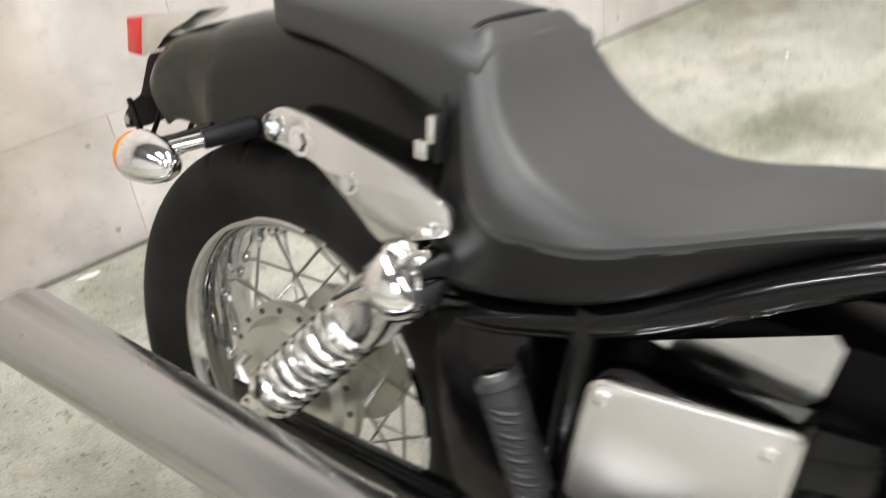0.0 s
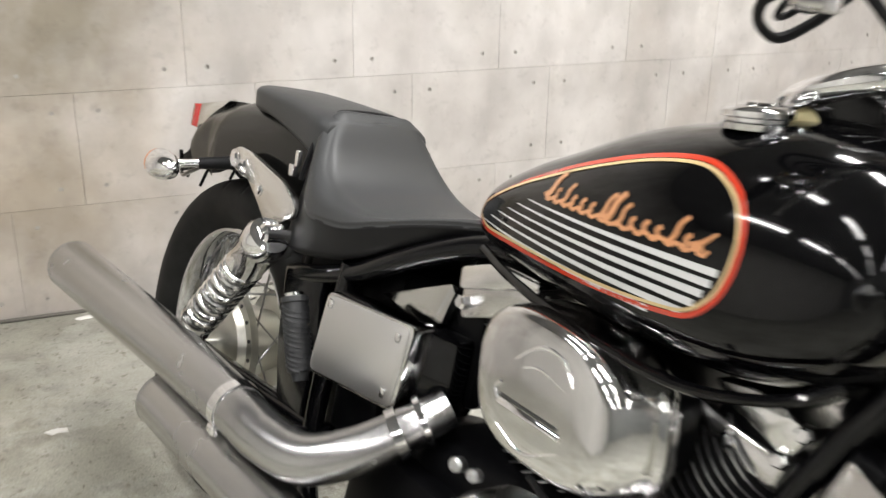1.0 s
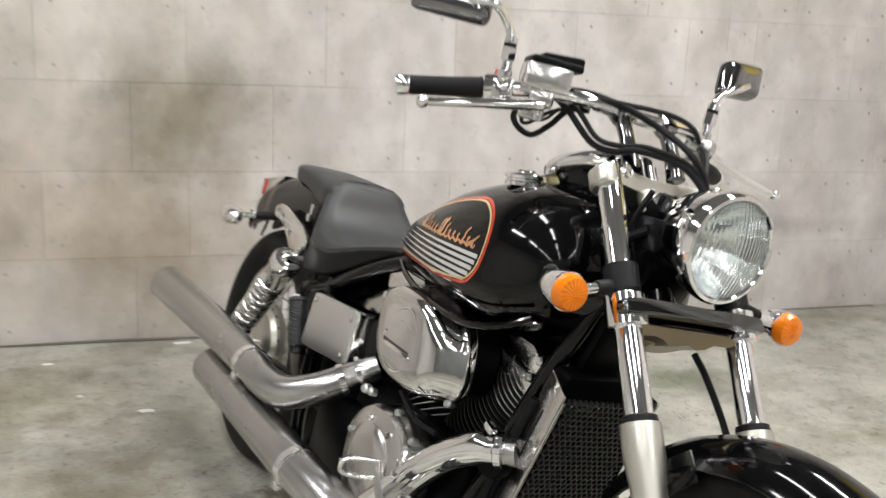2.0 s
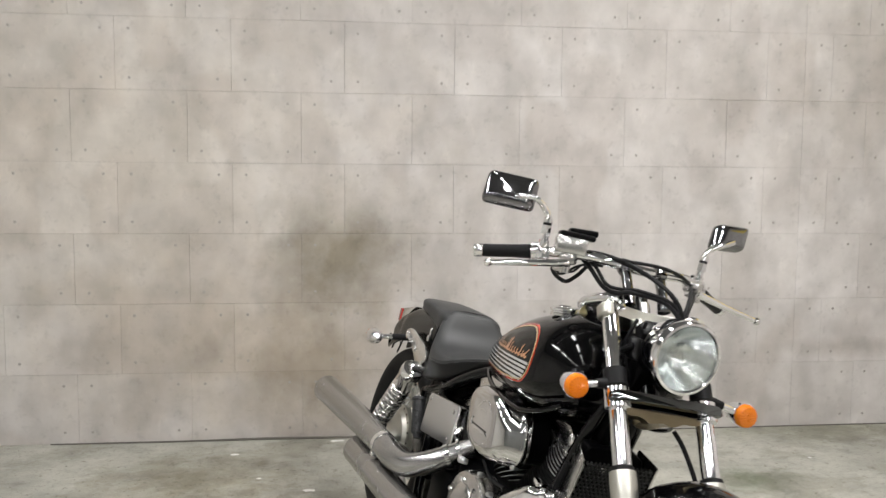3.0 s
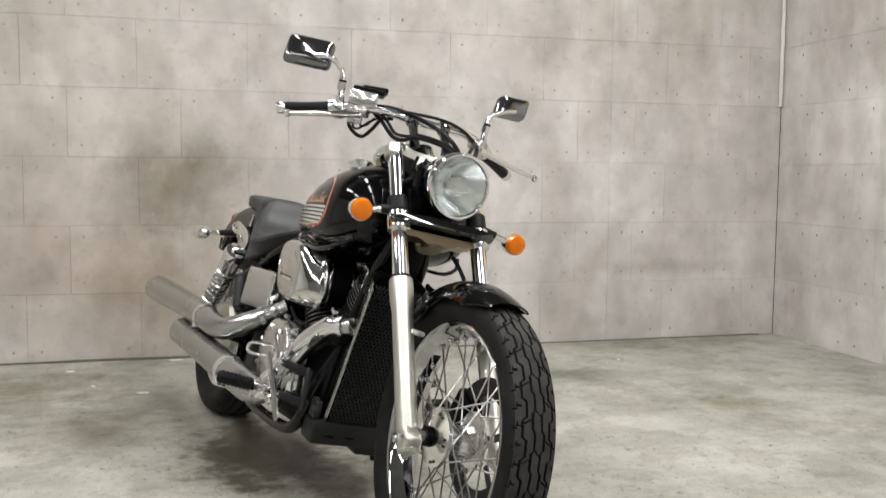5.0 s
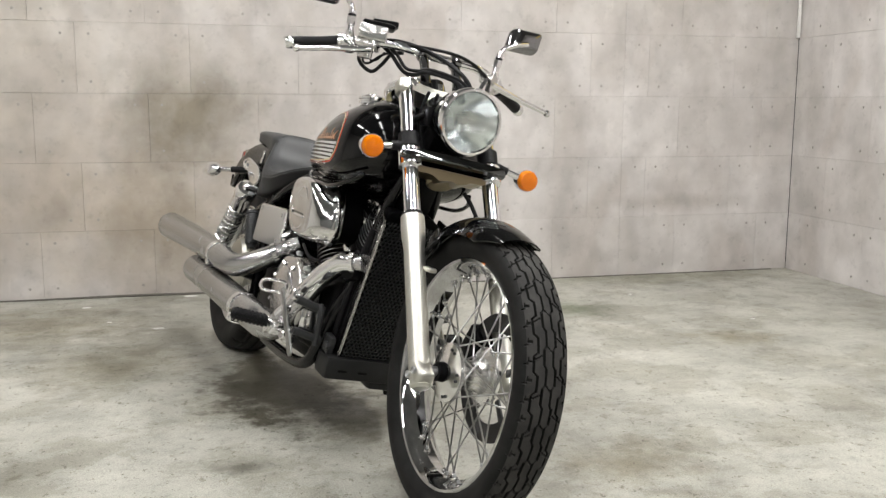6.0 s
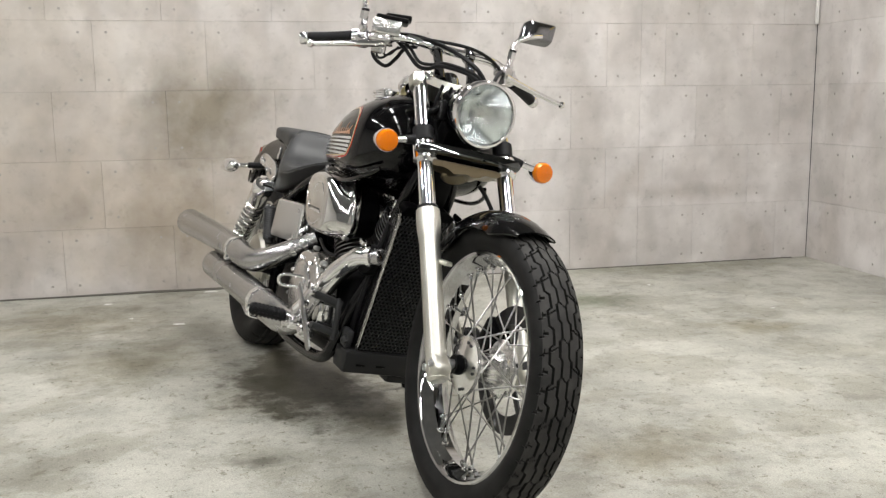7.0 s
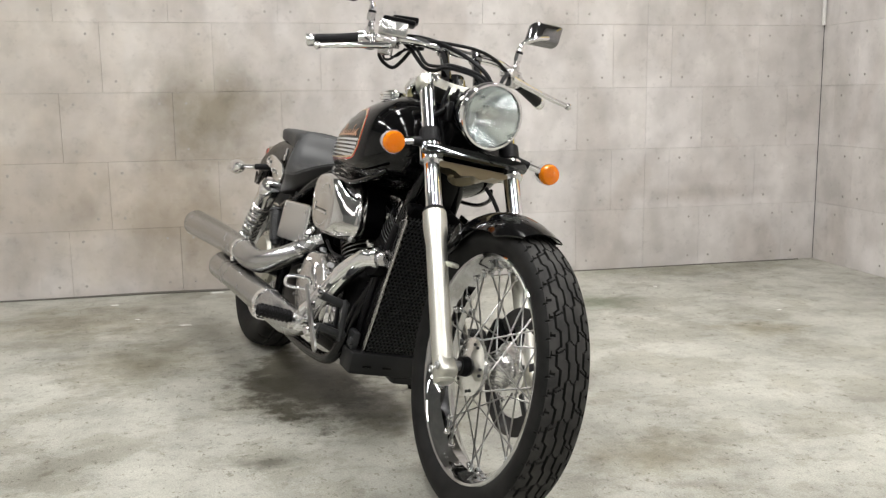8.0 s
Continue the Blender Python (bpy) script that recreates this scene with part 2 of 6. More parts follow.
grain = n.ramp(on_world(n, 210, 3, 0.7, (1, 1, 1), 47.0), [(0.3, g(0.72)), (0.7, g(1.20))])
f5 = n.mix(f5, grain, 1.0, "MULTIPLY")


def floor_stain_shade(c, cx, cy, rx, ry, dark, seed, lo=0.1, hi=0.9):
    """A dark blot with a ragged edge on the concrete, for stains and for painted shade."""
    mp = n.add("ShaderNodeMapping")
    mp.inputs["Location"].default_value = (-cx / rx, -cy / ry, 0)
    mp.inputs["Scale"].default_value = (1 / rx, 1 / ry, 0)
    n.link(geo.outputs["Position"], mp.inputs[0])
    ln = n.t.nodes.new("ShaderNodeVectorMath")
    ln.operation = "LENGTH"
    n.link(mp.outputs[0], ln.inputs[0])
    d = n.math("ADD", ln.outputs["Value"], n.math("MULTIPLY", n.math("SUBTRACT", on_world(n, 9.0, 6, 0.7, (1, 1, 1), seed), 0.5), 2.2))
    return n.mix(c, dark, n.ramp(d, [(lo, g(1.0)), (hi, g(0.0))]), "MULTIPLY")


f5 = floor_stain_shade(f5, -3.13, -2.29, 0.11, 0.08, (0.42, 0.42, 0.40), 3.0)
f5 = floor_stain_shade(f5, -1.16, -1.38, 0.28, 0.16, (0.66, 0.62, 0.52), 6.0)
f5 = floor_stain_shade(f5, -2.13, -2.49, 0.28, 0.22, (0.66, 0.62, 0.54), 8.0)
f5 = floor_stain_shade(f5, -1.59, -0.75, 0.25, 0.20, (0.60, 0.66, 0.56), 12.0)
# next two put the bike's floor shadow into the colour, over a ragged stain
f5 = floor_stain_shade(f5, -2.98, -1.60, 0.30, 0.52, (0.33, 0.31, 0.27), 27.0, 0.55, 0.90)
f5 = floor_stain_shade(f5, -2.80, -1.95, 0.18, 0.32, (0.55, 0.53, 0.48), 29.0, 0.4, 0.9)
f5 = floor_stain_shade(f5, -3.85, -0.55, 0.60, 0.42, (0.70, 0.66, 0.58), 23.0)
f5 = floor_stain_shade(f5, -3.54, -1.23, 0.40, 0.35, (0.66, 0.63, 0.55), 17.0)
f5 = floor_stain_shade(f5, -0.80, -0.06, 1.10, 0.26, (0.78, 0.78, 0.71), 33.0, 0.3, 0.9)
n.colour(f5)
n.rough(n.ramp(on_world(n, 5, 6, 0.6, (1, 1, 1), 8.0), [(0.3, g(0.33)), (0.7, g(0.58))]))
n.bump(on_world(n, 60, 6, 0.65), 0.2, 0.002)
PLASTER = mat("plain_plaster", (0.62, 0.61, 0.58), 0.8)
n = Nodes(PLASTER)
n.colour(n.ramp(n.noise(2, 5), [(0.3, (0.58, 0.57, 0.545)), (0.7, (0.70, 0.69, 0.665))]))
DARKWALL = mat("grey_plaster", (0.4, 0.4, 0.4), 0.8)
n = Nodes(DARKWALL)
n.colour(n.ramp(n.noise(2, 5), [(0.3, (0.28, 0.29, 0.29)), (0.7, (0.35, 0.36, 0.36))]))
CEILING = mat("dark_ceiling", (0.06, 0.06, 0.06), 0.85)
n = Nodes(CEILING)
n.colour(n.ramp(n.noise(2, 5), [(0.3, (0.16, 0.165, 0.17)), (0.7, (0.22, 0.225, 0.23))]))
YELLOW = mat("yellow_board", (0.80, 0.62, 0.16), 0.5)
n = Nodes(YELLOW)
n.colour(n.ramp(n.noise(3, 5), [(0.3, (0.74, 0.57, 0.15)), (0.7, (0.82, 0.65, 0.2))]))
WHITE = mat("white_trim", (0.78, 0.77, 0.74), 0.5)
n = Nodes(WHITE)
n.colour(n.ramp(n.noise(5, 5), [(0.3, (0.70, 0.69, 0.66)), (0.7, (0.80, 0.79, 0.77))]))
DARKGAP = mat("dark_sealant", (0.13, 0.12, 0.105), 0.8)
# darker colour inside the bolt holes, standing in for their shade
HOLE_SHADE = mat("bolt_hole_shade", (0.36, 0.34, 0.315), 0.8)
BOARD = mat("backing_board", (0.42, 0.40, 0.38), 0.8)
TUBE = mat("lit_tube", (1, 1, 1), 0.4)
TUBE.node_tree.nodes["Principled BSDF"].inputs["Emission Color"].default_value = (1.0, 0.985, 0.965, 1)
TUBE.node_tree.nodes["Principled BSDF"].inputs["Emission Strength"].default_value = 12.0

# ---- mesh helpers ----
V = Vector


def part(name, bm, material, parent=None, label="", sharp=35, xf=None):
    """One mesh object from a bmesh, under a thing or under a part."""
    if xf is not None:
        bmesh.ops.transform(bm, matrix=xf, verts=bm.verts)
    bmesh.ops.recalc_face_normals(bm, faces=bm.faces)
    me = bpy.data.meshes.new(name)
    bm.to_mesh(me)
    bm.free()
    for p in me.polygons:
        p.use_smooth = True
    me.set_sharp_from_angle(angle=radians(sharp))
    for m in material if isinstance(material, (list, tuple)) else [material]:
        me.materials.append(m)
    ob = new(name, me)
    if parent is not None:
        ob.parent = parent
    if label:
        ob["label"] = label
    return ob


def shared(name, me, parent, m):
    ob = new(name, me)
    ob.parent = parent
    ob.matrix_local = m
    return ob


def skin(bm, rings, caps=True, loop=False):
    """Joins rings of points into a skin."""
    rows = [[bm.verts.new(p) for p in r] for r in rings]
    k = len(rows[0])
    pairs = list(zip(rows, rows[1:])) + ([(rows[-1], rows[0])] if loop else [])
    for a, b in pairs:
        for i in range(k):
            j = (i + 1) % k
            bm.faces.new((a[i], a[j], b[j], b[i]))
    if caps and not loop:
        bm.faces.new(rows[0])
        bm.faces.new(rows[-1])
    return bm


def basis(axis):
    axis = V(axis).normalized()
    side = axis.cross(V((0, 0, 1)) if abs(axis.z) < 0.9 else V((1, 0, 0))).normalized()
    return axis, side, axis.cross(side)


def spline(pts, per=6):
    """A smooth line through points (Catmull-Rom)."""
    pts = [V(p) for p in pts]
    if len(pts) < 3:
        return pts
    out = []
    ext = [pts[0] * 2 - pts[1]] + pts + [pts[-1] * 2 - pts[-2]]
    for i in range(1, len(ext) - 2):
        a, b, c, d = ext[i - 1], ext[i], ext[i + 1], ext[i + 2]
        for s in range(per):
            t = s / per
            out.append(0.5 * ((2 * b) + (c - a) * t + (2 * a - 5 * b + 4 * c - d) * t * t + (3 * b - a - 3 * c + d) * t ** 3))
    return out + [pts[-1]]


def tube(bm, pts, r, seg=14, per=6, caps=True):
    """A round tube along a smooth line; r: one radius or one for each point."""
    line = spline(pts, per)
    rad = [r] * len(line) if isinstance(r, (int, float)) else [float(v) for v in np.interp(np.linspace(0, len(r) - 1, len(line)), range(len(r)), r)]
    t0 = (line[1] - line[0]).normalized()
    _, u, w = basis(t0)
    rings = []
    for i, p in enumerate(line):
        t1 = (line[min(i + 1, len(line) - 1)] - line[max(i - 1, 0)]).normalized()
        q = t0.rotation_difference(t1)
        u, w, t0 = q @ u, q @ w, t1
        rings.append([p + rad[i] * (math.cos(a) * u + math.sin(a) * w) for a in (2 * math.pi * k / seg for k in range(seg))])
    return skin(bm, rings, caps)


def lathe(bm, prof, origin, axis, seg=32, caps=True, loop=False):
    """A turned form: prof is a list of (along, radius)."""
    ax, u, w = basis(axis)
    o = V(origin)
    rings = [[o + h * ax + max(r, 1e-4) * (math.cos(a) * u + math.sin(a) * w) for a in (2 * math.pi * k / seg for k in range(seg))] for h, r in prof]
    return skin(bm, rings, caps, loop)


def rbox(bm, centre, size, bevel=0.004, rot=(0, 0, 0), seg=2):
    """A box with rounded edges."""
    m = pose(*centre, *rot) @ Matrix.Diagonal((*size, 1))
    made = bmesh.ops.create_cube(bm, size=1.0, matrix=m)
    es = {e for v in made["verts"] for e in v.link_edges}
    if bevel:
        bmesh.ops.bevel(bm, geom=list(es), offset=bevel, segments=seg, profile=0.5, affect="EDGES")
    return bm


def fillet(pts, r, k=4):
    """Rounds the corners of a 2D outline."""
    out = []
    m = len(pts)
    for i, p in enumerate(pts):
        p, a, b = V(p), V(pts[i - 1]), V(pts[(i + 1) % m])
        da, db = (a - p), (b - p)
        ra = min(r, da.length * 0.45, db.length * 0.45)
        s, e = p + da.normalized() * ra, p + db.normalized() * ra
        for j in range(k + 1):
            t = j / k
            out.append((1 - t) ** 2 * s + 2 * t * (1 - t) * p + t * t * e)
    return out


def slab(bm, outline, at, thick, edge=0.003, place=None):
    """A plate with softened edges from a 2D outline (x, z), standing at y = at and growing towards -y by thick; place maps it on."""
    c = sum((V(p) for p in outline), V((0, 0))) / len(outline)

    def ring(shrink, y):
        pts = []
        for p in outline:
            d = V(p) - c
            q = c + d * (1 - shrink / max(d.length, 1e-6))
            pts.append(V((q.x, y, q.y)))
        return pts
    rings = [ring(edge, at), ring(0, at - edge), ring(0, at - thick + edge), ring(edge * 0.3, at - thick + edge * 0.3), ring(edge, at - thick)]
    if place:
        rings = [[place(p) for p in r] for r in rings]
    return skin(bm, rings)


# ---- the room ----
MOD, PITCH = 0.3227, 0.508
X0, Y0 = -7.0, -11.0

bm = bmesh.new()
rbox(bm, (X0 / 2, Y0 / 2, -0.05), (-X0 + 0.4, -Y0 + 0.4, 0.1), 0)
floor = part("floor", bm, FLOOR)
tagged(floor, "worn grey-green concrete floor with stains, scuffs and painted shade under the motorcycle", "floor", kind="structure")
bm = bmesh.new()
rbox(bm, (X0 / 2, Y0 / 2, ROOM_H + 0.05), (-X0 + 0.4, -Y0 + 0.4, 0.1), 0)
tagged(part("ceiling", bm, CEILING), "dark painted ceiling with strip lights", "ceiling", kind="structure")


def wall(name, centre, size, label):
    bm = bmesh.new()
    rbox(bm, centre, size, 0)
    return tagged(part(name, bm, PLASTER if "pale" in label else DARKWALL if "plain" in label else BOARD), label, "wall", kind="structure")


wall_back = wall("wall_back", (X0 / 2, 0.10, ROOM_H / 2), (-X0, 0.176, ROOM_H), "concrete-look panel wall with rows of bolt holes and dark patches")
wall_right = wall("wall_right", (0.10, Y0 / 2, ROOM_H / 2), (0.176, -Y0, ROOM_H), "concrete-look panel wall meeting the back wall in a corner")
wall_left = wall("wall_left", (X0 - 0.1, Y0 / 2, ROOM_H / 2), (0.19, -Y0, ROOM_H), "plain pale plaster wall of the garage")
# unseen wall added behind the camera, its grey set for the chrome's reflections
wall_front = wall("wall_front", (X0 / 2, Y0 - 0.1, ROOM_H / 2), (-X0, 0.19, ROOM_H), "plain grey wall added unseen behind the camera")

PANELS = {}


def panel_mesh(width, height, left, right):
    """A board with softened rim and drilled bolt holes beside its joints; its corner is the origin, it faces -y."""
    key = (round(width, 3), round(height, 3), left, right)
    if key in PANELS:
        return PANELS[key]
    bm = bmesh.new()
    gap, deep = 0.0004, 0.012
    x0, x1, z0, z1 = gap, width - gap, gap, height - gap
    e = 0.0008

    def loop(pts):
        vs = [bm.verts.new(p) for p in pts]
        return vs, [bm.edges.new((a, b)) for a, b in zip(vs, vs[1:] + vs[:1])]
    front, edges = loop([(x0 + e, -deep, z0 + e), (x1 - e, -deep, z0 + e), (x1 - e, -deep, z1 - e), (x0 + e, -deep, z1 - e)])
    cups = []
    xs = ([0.061] if left and width > 0.13 else []) + ([width - 0.061] if right and width > 0.13 else [])
    for cx in xs:
        for cz in (0.053, height - 0.053):
            pts = [(cx + 0.0066 * math.cos(a), -deep, cz + 0.0066 * math.sin(a)) for a in (2 * math.pi * k / 8 for k in range(8))]
            vs, es = loop(pts)
            edges += es
            cups.append(vs)
    bmesh.ops.triangle_fill(bm, edges=edges, use_beauty=True, normal=(0, -1, 0))
    for vs in cups:
        inner = [bm.verts.new((v.co.x, -0.0075, v.co.z)) for v in vs]
        for i in range(8):
            j = (i + 1) % 8
            bm.faces.new((vs[i], vs[j], inner[j], inner[i])).material_index = 1
        bm.faces.new(inner).material_index = 1
    rim = [bm.verts.new(p) for p in ((x0, -deep + e, z0), (x1, -deep + e, z0), (x1, -deep + e, z1), (x0, -deep + e, z1))]
    back = [bm.verts.new((v.co.x, -0.0005, v.co.z)) for v in rim]
    for a, b in ((front, rim), (rim, back)):
        for i in range(4):
            j = (i + 1) % 4
            bm.faces.new((a[i], a[j], b[j], b[i]))
    me = bpy.data.meshes.new("panel")
    bm.to_mesh(me)
    bm.free()
    me.materials.append(WALL)
    me.materials.append(HOLE_SHADE)
    PANELS[key] = me
    return me


def joints(start, end, anchor, extra, cut):
    """Joint positions from the far end up to the corner: a running grid, a sheet edge and the last few."""
    xs = []
    x = anchor
    while x > start:
        xs.append((x, True))
        x -= PITCH
    xs = [(start, False)] + xs[::-1] + [(cut, False)] + [(v, True) for v in extra] + [(end, False)]
    return xs


# ---- the motorcycle ----
RAKE = radians(32.0)
AX = V((math.sin(RAKE), 0, -math.cos(RAKE)))
HEAD = V((1.18, 0, 0.97))
PIVOT = V((1.34, 0, 0))
STEER = Matrix.Translation(PIVOT) @ Matrix.Rotation(radians(-2.9), 4, "Z") @ Matrix.Translation(-PIVOT)

bike = new("motorcycle")
bike.matrix_world = pose(-3.0975, -1.0923, 0, 0, 0, -75.52) @ pose(0, 0, 0, -12.98, 0, 0)
tagged(bike, "black cruiser motorcycle with chrome engine, leaning on its side stand", "motorcycle")


# wheels
def wheel(name, centre, R, width, rim_r, rim_w, spokes, tread, xf, hub_r, label):
    c = V(centre)
    bm = bmesh.new()
    hw = rim_w / 2
    prof = [(-hw, rim_r - 0.003), (-hw + 0.002, rim_r), (-hw + 0.005, rim_r), (-hw + 0.007, rim_r - 0.006), (-hw + 0.012, rim_r - 0.012),
            (-0.012, rim_r - 0.026), (0.012, rim_r - 0.026), (hw - 0.012, rim_r - 0.012), (hw - 0.007, rim_r - 0.006), (hw - 0.005, rim_r),
            (hw - 0.002, rim_r), (hw, rim_r - 0.003), (hw - 0.001, rim_r - 0.009), (hw - 0.006, rim_r - 0.014), (hw - 0.014, rim_r - 0.018), (0.012, rim_r - 0.031), (-0.012, rim_r - 0.031), (-hw + 0.014, rim_r - 0.018), (-hw + 0.006, rim_r - 0.014), (-hw + 0.001, rim_r - 0.009)]
    lathe(bm, prof, c, (0, 1, 0), 96, loop=True)
    rim = part(name, bm, RIM, bike, label, xf=xf)
    # tyre: side walls and a grooved crown
    around, across = (810, 136) if tread == "front" else (360, 44)
    half = width / 2
    bm = bmesh.new()
    rows = []
    crown = []
    bead = rim_r - 0.001
    for i in range(around):
        a = 2 * math.pi * i / around
        u = a * R
        row = []
        for j in range(across + 1):
            s = -1 + 2 * j / across
            ang = s * 2.05
            y = half * math.sin(ang) if abs(ang) < math.pi / 2 else math.copysign(half * (1 - 0.32 * ((abs(ang) - math.pi / 2) / 0.48) ** 2), ang)
            k = (1 - math.cos(ang)) / (1 - math.cos(2.05))
            r = R - (R - bead) * (0.34 * k + 0.66 * k ** 2.2)
            g_in = 0.0
            v = half * ang * 0.82
            if tread == "front":
                f = u / (2 * math.pi * R / 27)
                jog = lambda q: max(-1.0, min(1.0, 5.5 * (4 * abs(q % 1.0 - 0.5) - 1)))
                av = abs(v)
                ph = 0.0 if v > 0 else 0.5
                la, lb = 0.0085 + 0.0026 * jog(f + ph), 0.0265 + 0.0042 * jog(f + ph + 0.2)
                if abs(av - la) < 0.0016 or abs(av - lb) < 0.0016:
                    g_in = 0.0055
                elif la < av < lb and ((f + ph + (av - 0.017) * 9) % 1.0) < 0.032:
                    g_in = 0.0045
                elif av < la and ((f + v * 14 + 0.3) % 1.0) < 0.03:
                    g_in = 0.0045
                elif 0.033 < av < 0.052 and ((2 * f + 2 * ph + 0.3 + (0.16 if av > 0.042 else 0.0)) % 1.0) < (0.26 if abs(av - 0.042) < 0.0014 else 0.10):
                    g_in = 0.0042
            else:
                cell = u / 0.075
                f = cell - math.floor(cell)
                for line in (-0.03, 0.0, 0.03):
                    if abs(v - line) < 0.003:
                        g_in = 0.004
                if abs(v) > 0.035 and abs(v) < 0.075 and ((f + abs(v) * 5) % 1.0) < 0.08:
                    g_in = 0.004
            rr = r - g_in
            crown.append(g_in == 0.0 and abs(v) < 0.047)
            row.append(bm.verts.new((c.x + rr * math.cos(a), c.y + y, c.z + rr * math.sin(a))))
        rows.append(row)
    for i in range(around):
        p, q = rows[i], rows[(i + 1) % around]
        for j in range(across):
            face = bm.faces.new((p[j], p[j + 1], q[j + 1], q[j]))
            at = i * (across + 1) + j
            face.material_index = 1 if crown[at] and crown[at + 1] else 0
    part("tyre", bm, [TYRE, TREAD], rim, "worn black rubber tyre", sharp=28, xf=xf)
    # spokes
    bm = bmesh.new()
    inner, outer = hub_r, rim_r - 0.031
    n_s = spokes
    m_xf = xf or Matrix.Identity(4)
    length = math.sqrt(outer ** 2 - (inner * 0.96) ** 2 + 0.045 ** 2) * 0.985
    tube(bm, [(0, 0, 0), (0, 0, length)], 0.0021, 6)
    me = bpy.data.meshes.new("spoke")
    bm.to_mesh(me)
    bm.free()
    me.materials.append(SPOKE)
    for p in me.polygons:
        p.use_smooth = True
    bm = bmesh.new()
    lathe(bm, [(-0.014, 0.0025), (-0.012, 0.0034), (0.0, 0.0036), (0.001, 0.003)], (0, 0, 0), (0, 0, 1), 8)
    nip = bpy.data.meshes.new("nipple")
    bm.to_mesh(nip)
    bm.free()
    nip.materials.append(STEEL)
    bm = bmesh.new()
    lathe(bm, [(-0.006, 0.0), (-0.006, 0.0045), (-0.004, 0.0075), (0.002, 0.009)], (0, 0, 0), (0, 0, 1), 12)
    bmesh.ops.recalc_face_normals(bm, faces=bm.faces)
    boss = bpy.data.meshes.new("rim_boss")
    bm.to_mesh(boss)
    bm.free()
    boss.materials.append(RIM)
    for p in boss.polygons:
        p.use_smooth = True
    for i in range(n_s):
        a = 2 * math.pi * i / n_s
        side = -1 if i % 2 else 1
        lean = 1 if (i // 2) % 2 else -1
        p = c + V((inner * math.cos(a), side * 0.042, inner * math.sin(a)))
        b = a + lean * math.acos(min(1, inner * 0.9 / outer)) * 0.72
        q = c + V((outer * math.cos(b), side * 0.008, outer * math.sin(b)))
        p, q = m_xf @ p, m_xf @ q
        d = (q - p)
        shared("rim_boss", boss, rim, Matrix.Translation(q) @ d.to_track_quat("Z", "Y").to_matrix().to_4x4())
        shared("nipple", nip, rim, Matrix.Translation(q) @ d.to_track_quat("Z", "Y").to_matrix().to_4x4())
        shared("spoke", me, rim, Matrix.Translation(p) @ d.to_track_quat("Z", "Y").to_matrix().to_4x4() @ Matrix.Diagonal((1, 1, d.length / length, 1)))
    return rim


front_c, rear_c = V((1.638, 0.005, 0.325)), V((-0.020, 0, 0.319))
fw = wheel("front_wheel", front_c, 0.329, 0.113, 0.262, 0.084, 36, "front", STEER, 0.060, "chrome spoked front wheel rim")
rw = wheel("rear_wheel", rear_c, 0.324, 0.160, 0.226, 0.116, 36, "rear", None, 0.10, "chrome spoked rear wheel rim")

bm = bmesh.new()
lathe(bm, [(-0.062, 0.012), (-0.060, 0.034), (-0.051, 0.066), (-0.043, 0.068), (-0.037, 0.042), (-0.02, 0.034), (0.02, 0.034), (0.037, 0.042), (0.043, 0.068), (0.051, 0.066), (0.054, 0.046), (0.060, 0.044), (0.062, 0.012)], front_c, (0, 1, 0), 40)
part("hub", bm, BRIGHT, fw, "polished alloy hub", xf=STEER)
bm = bmesh.new()
lathe(bm, [(-0.0615, 0.0), (-0.0625, 0.023), (-0.078, 0.021), (-0.078, 0.0)], front_c, (0, 1, 0), 30)
part("axle_seal", bm, PLASTIC, fw, "black axle seal", xf=STEER)
for k in range(10):
    a = 2 * math.pi * (k // 2) / 5 + (0.13 if k % 2 else -0.13)
    bm = bmesh.new()
    lathe(bm, [(-0.0568, 0.0036), (-0.0515, 0.0036)], front_c + V((0.054 * math.cos(a), 0, 0.054 * math.sin(a))), (0, 1, 0), 8)
    part("flange_hole", bm, DARKMETAL, fw, xf=STEER)
bm = bmesh.new()
lathe(bm, [(0.068, 0.148), (0.072, 0.148), (0.072, 0.105), (0.068, 0.105)], front_c, (0, 1, 0), 60, loop=True)
part("brake_disc", bm, DISC, fw, "drilled steel brake disc", xf=STEER)
for k in range(5):
    a = 2 * math.pi * k / 5 + 0.4
    bm = bmesh.new()
    rbox(bm, front_c + V((0.084 * math.cos(a), 0.070, 0.084 * math.sin(a))), (0.056, 0.005, 0.018), 0.002, (0, -math.degrees(a), 0))
    part("carrier_arm", bm, DARKMETAL, fw, xf=STEER)
bm = bmesh.new()
lathe(bm, [(-0.125, 0.011), (0.125, 0.011)], front_c, (0, 1, 0), 16)
part("axle", bm, STEEL, fw, xf=STEER)
bm = bmesh.new()
rbox(bm, front_c + V((-0.125, 0.085, 0.04)), (0.07, 0.06, 0.11), 0.012, (0, 30, 0))
part("brake_caliper", bm, ENGINE, bike, "black front brake caliper", xf=STEER)

# rear hub with drum brake panel
bm = bmesh.new()
lathe(bm, [(-0.078, 0.02), (-0.082, 0.05), (-0.076, 0.088), (-0.062, 0.096), (-0.06, 0.112), (-0.045, 0.112), (-0.042, 0.085), (0.04, 0.06), (0.05, 0.10), (0.06, 0.10), (0.075, 0.03)], rear_c, (0, 1, 0), 48)
part("hub", bm, ALLOY, rw, "cast alloy drum brake hub")
for k in range(18):
    a = 2 * math.pi * k / 18
    bm = bmesh.new()
    lathe(bm, [(-0.0625, 0.0042), (-0.060, 0.0042)], rear_c + V((0.104 * math.cos(a), 0, 0.104 * math.sin(a))), (0, 1, 0), 8)
    part("flange_hole", bm, DARKMETAL, rw)
bm = bmesh.new()
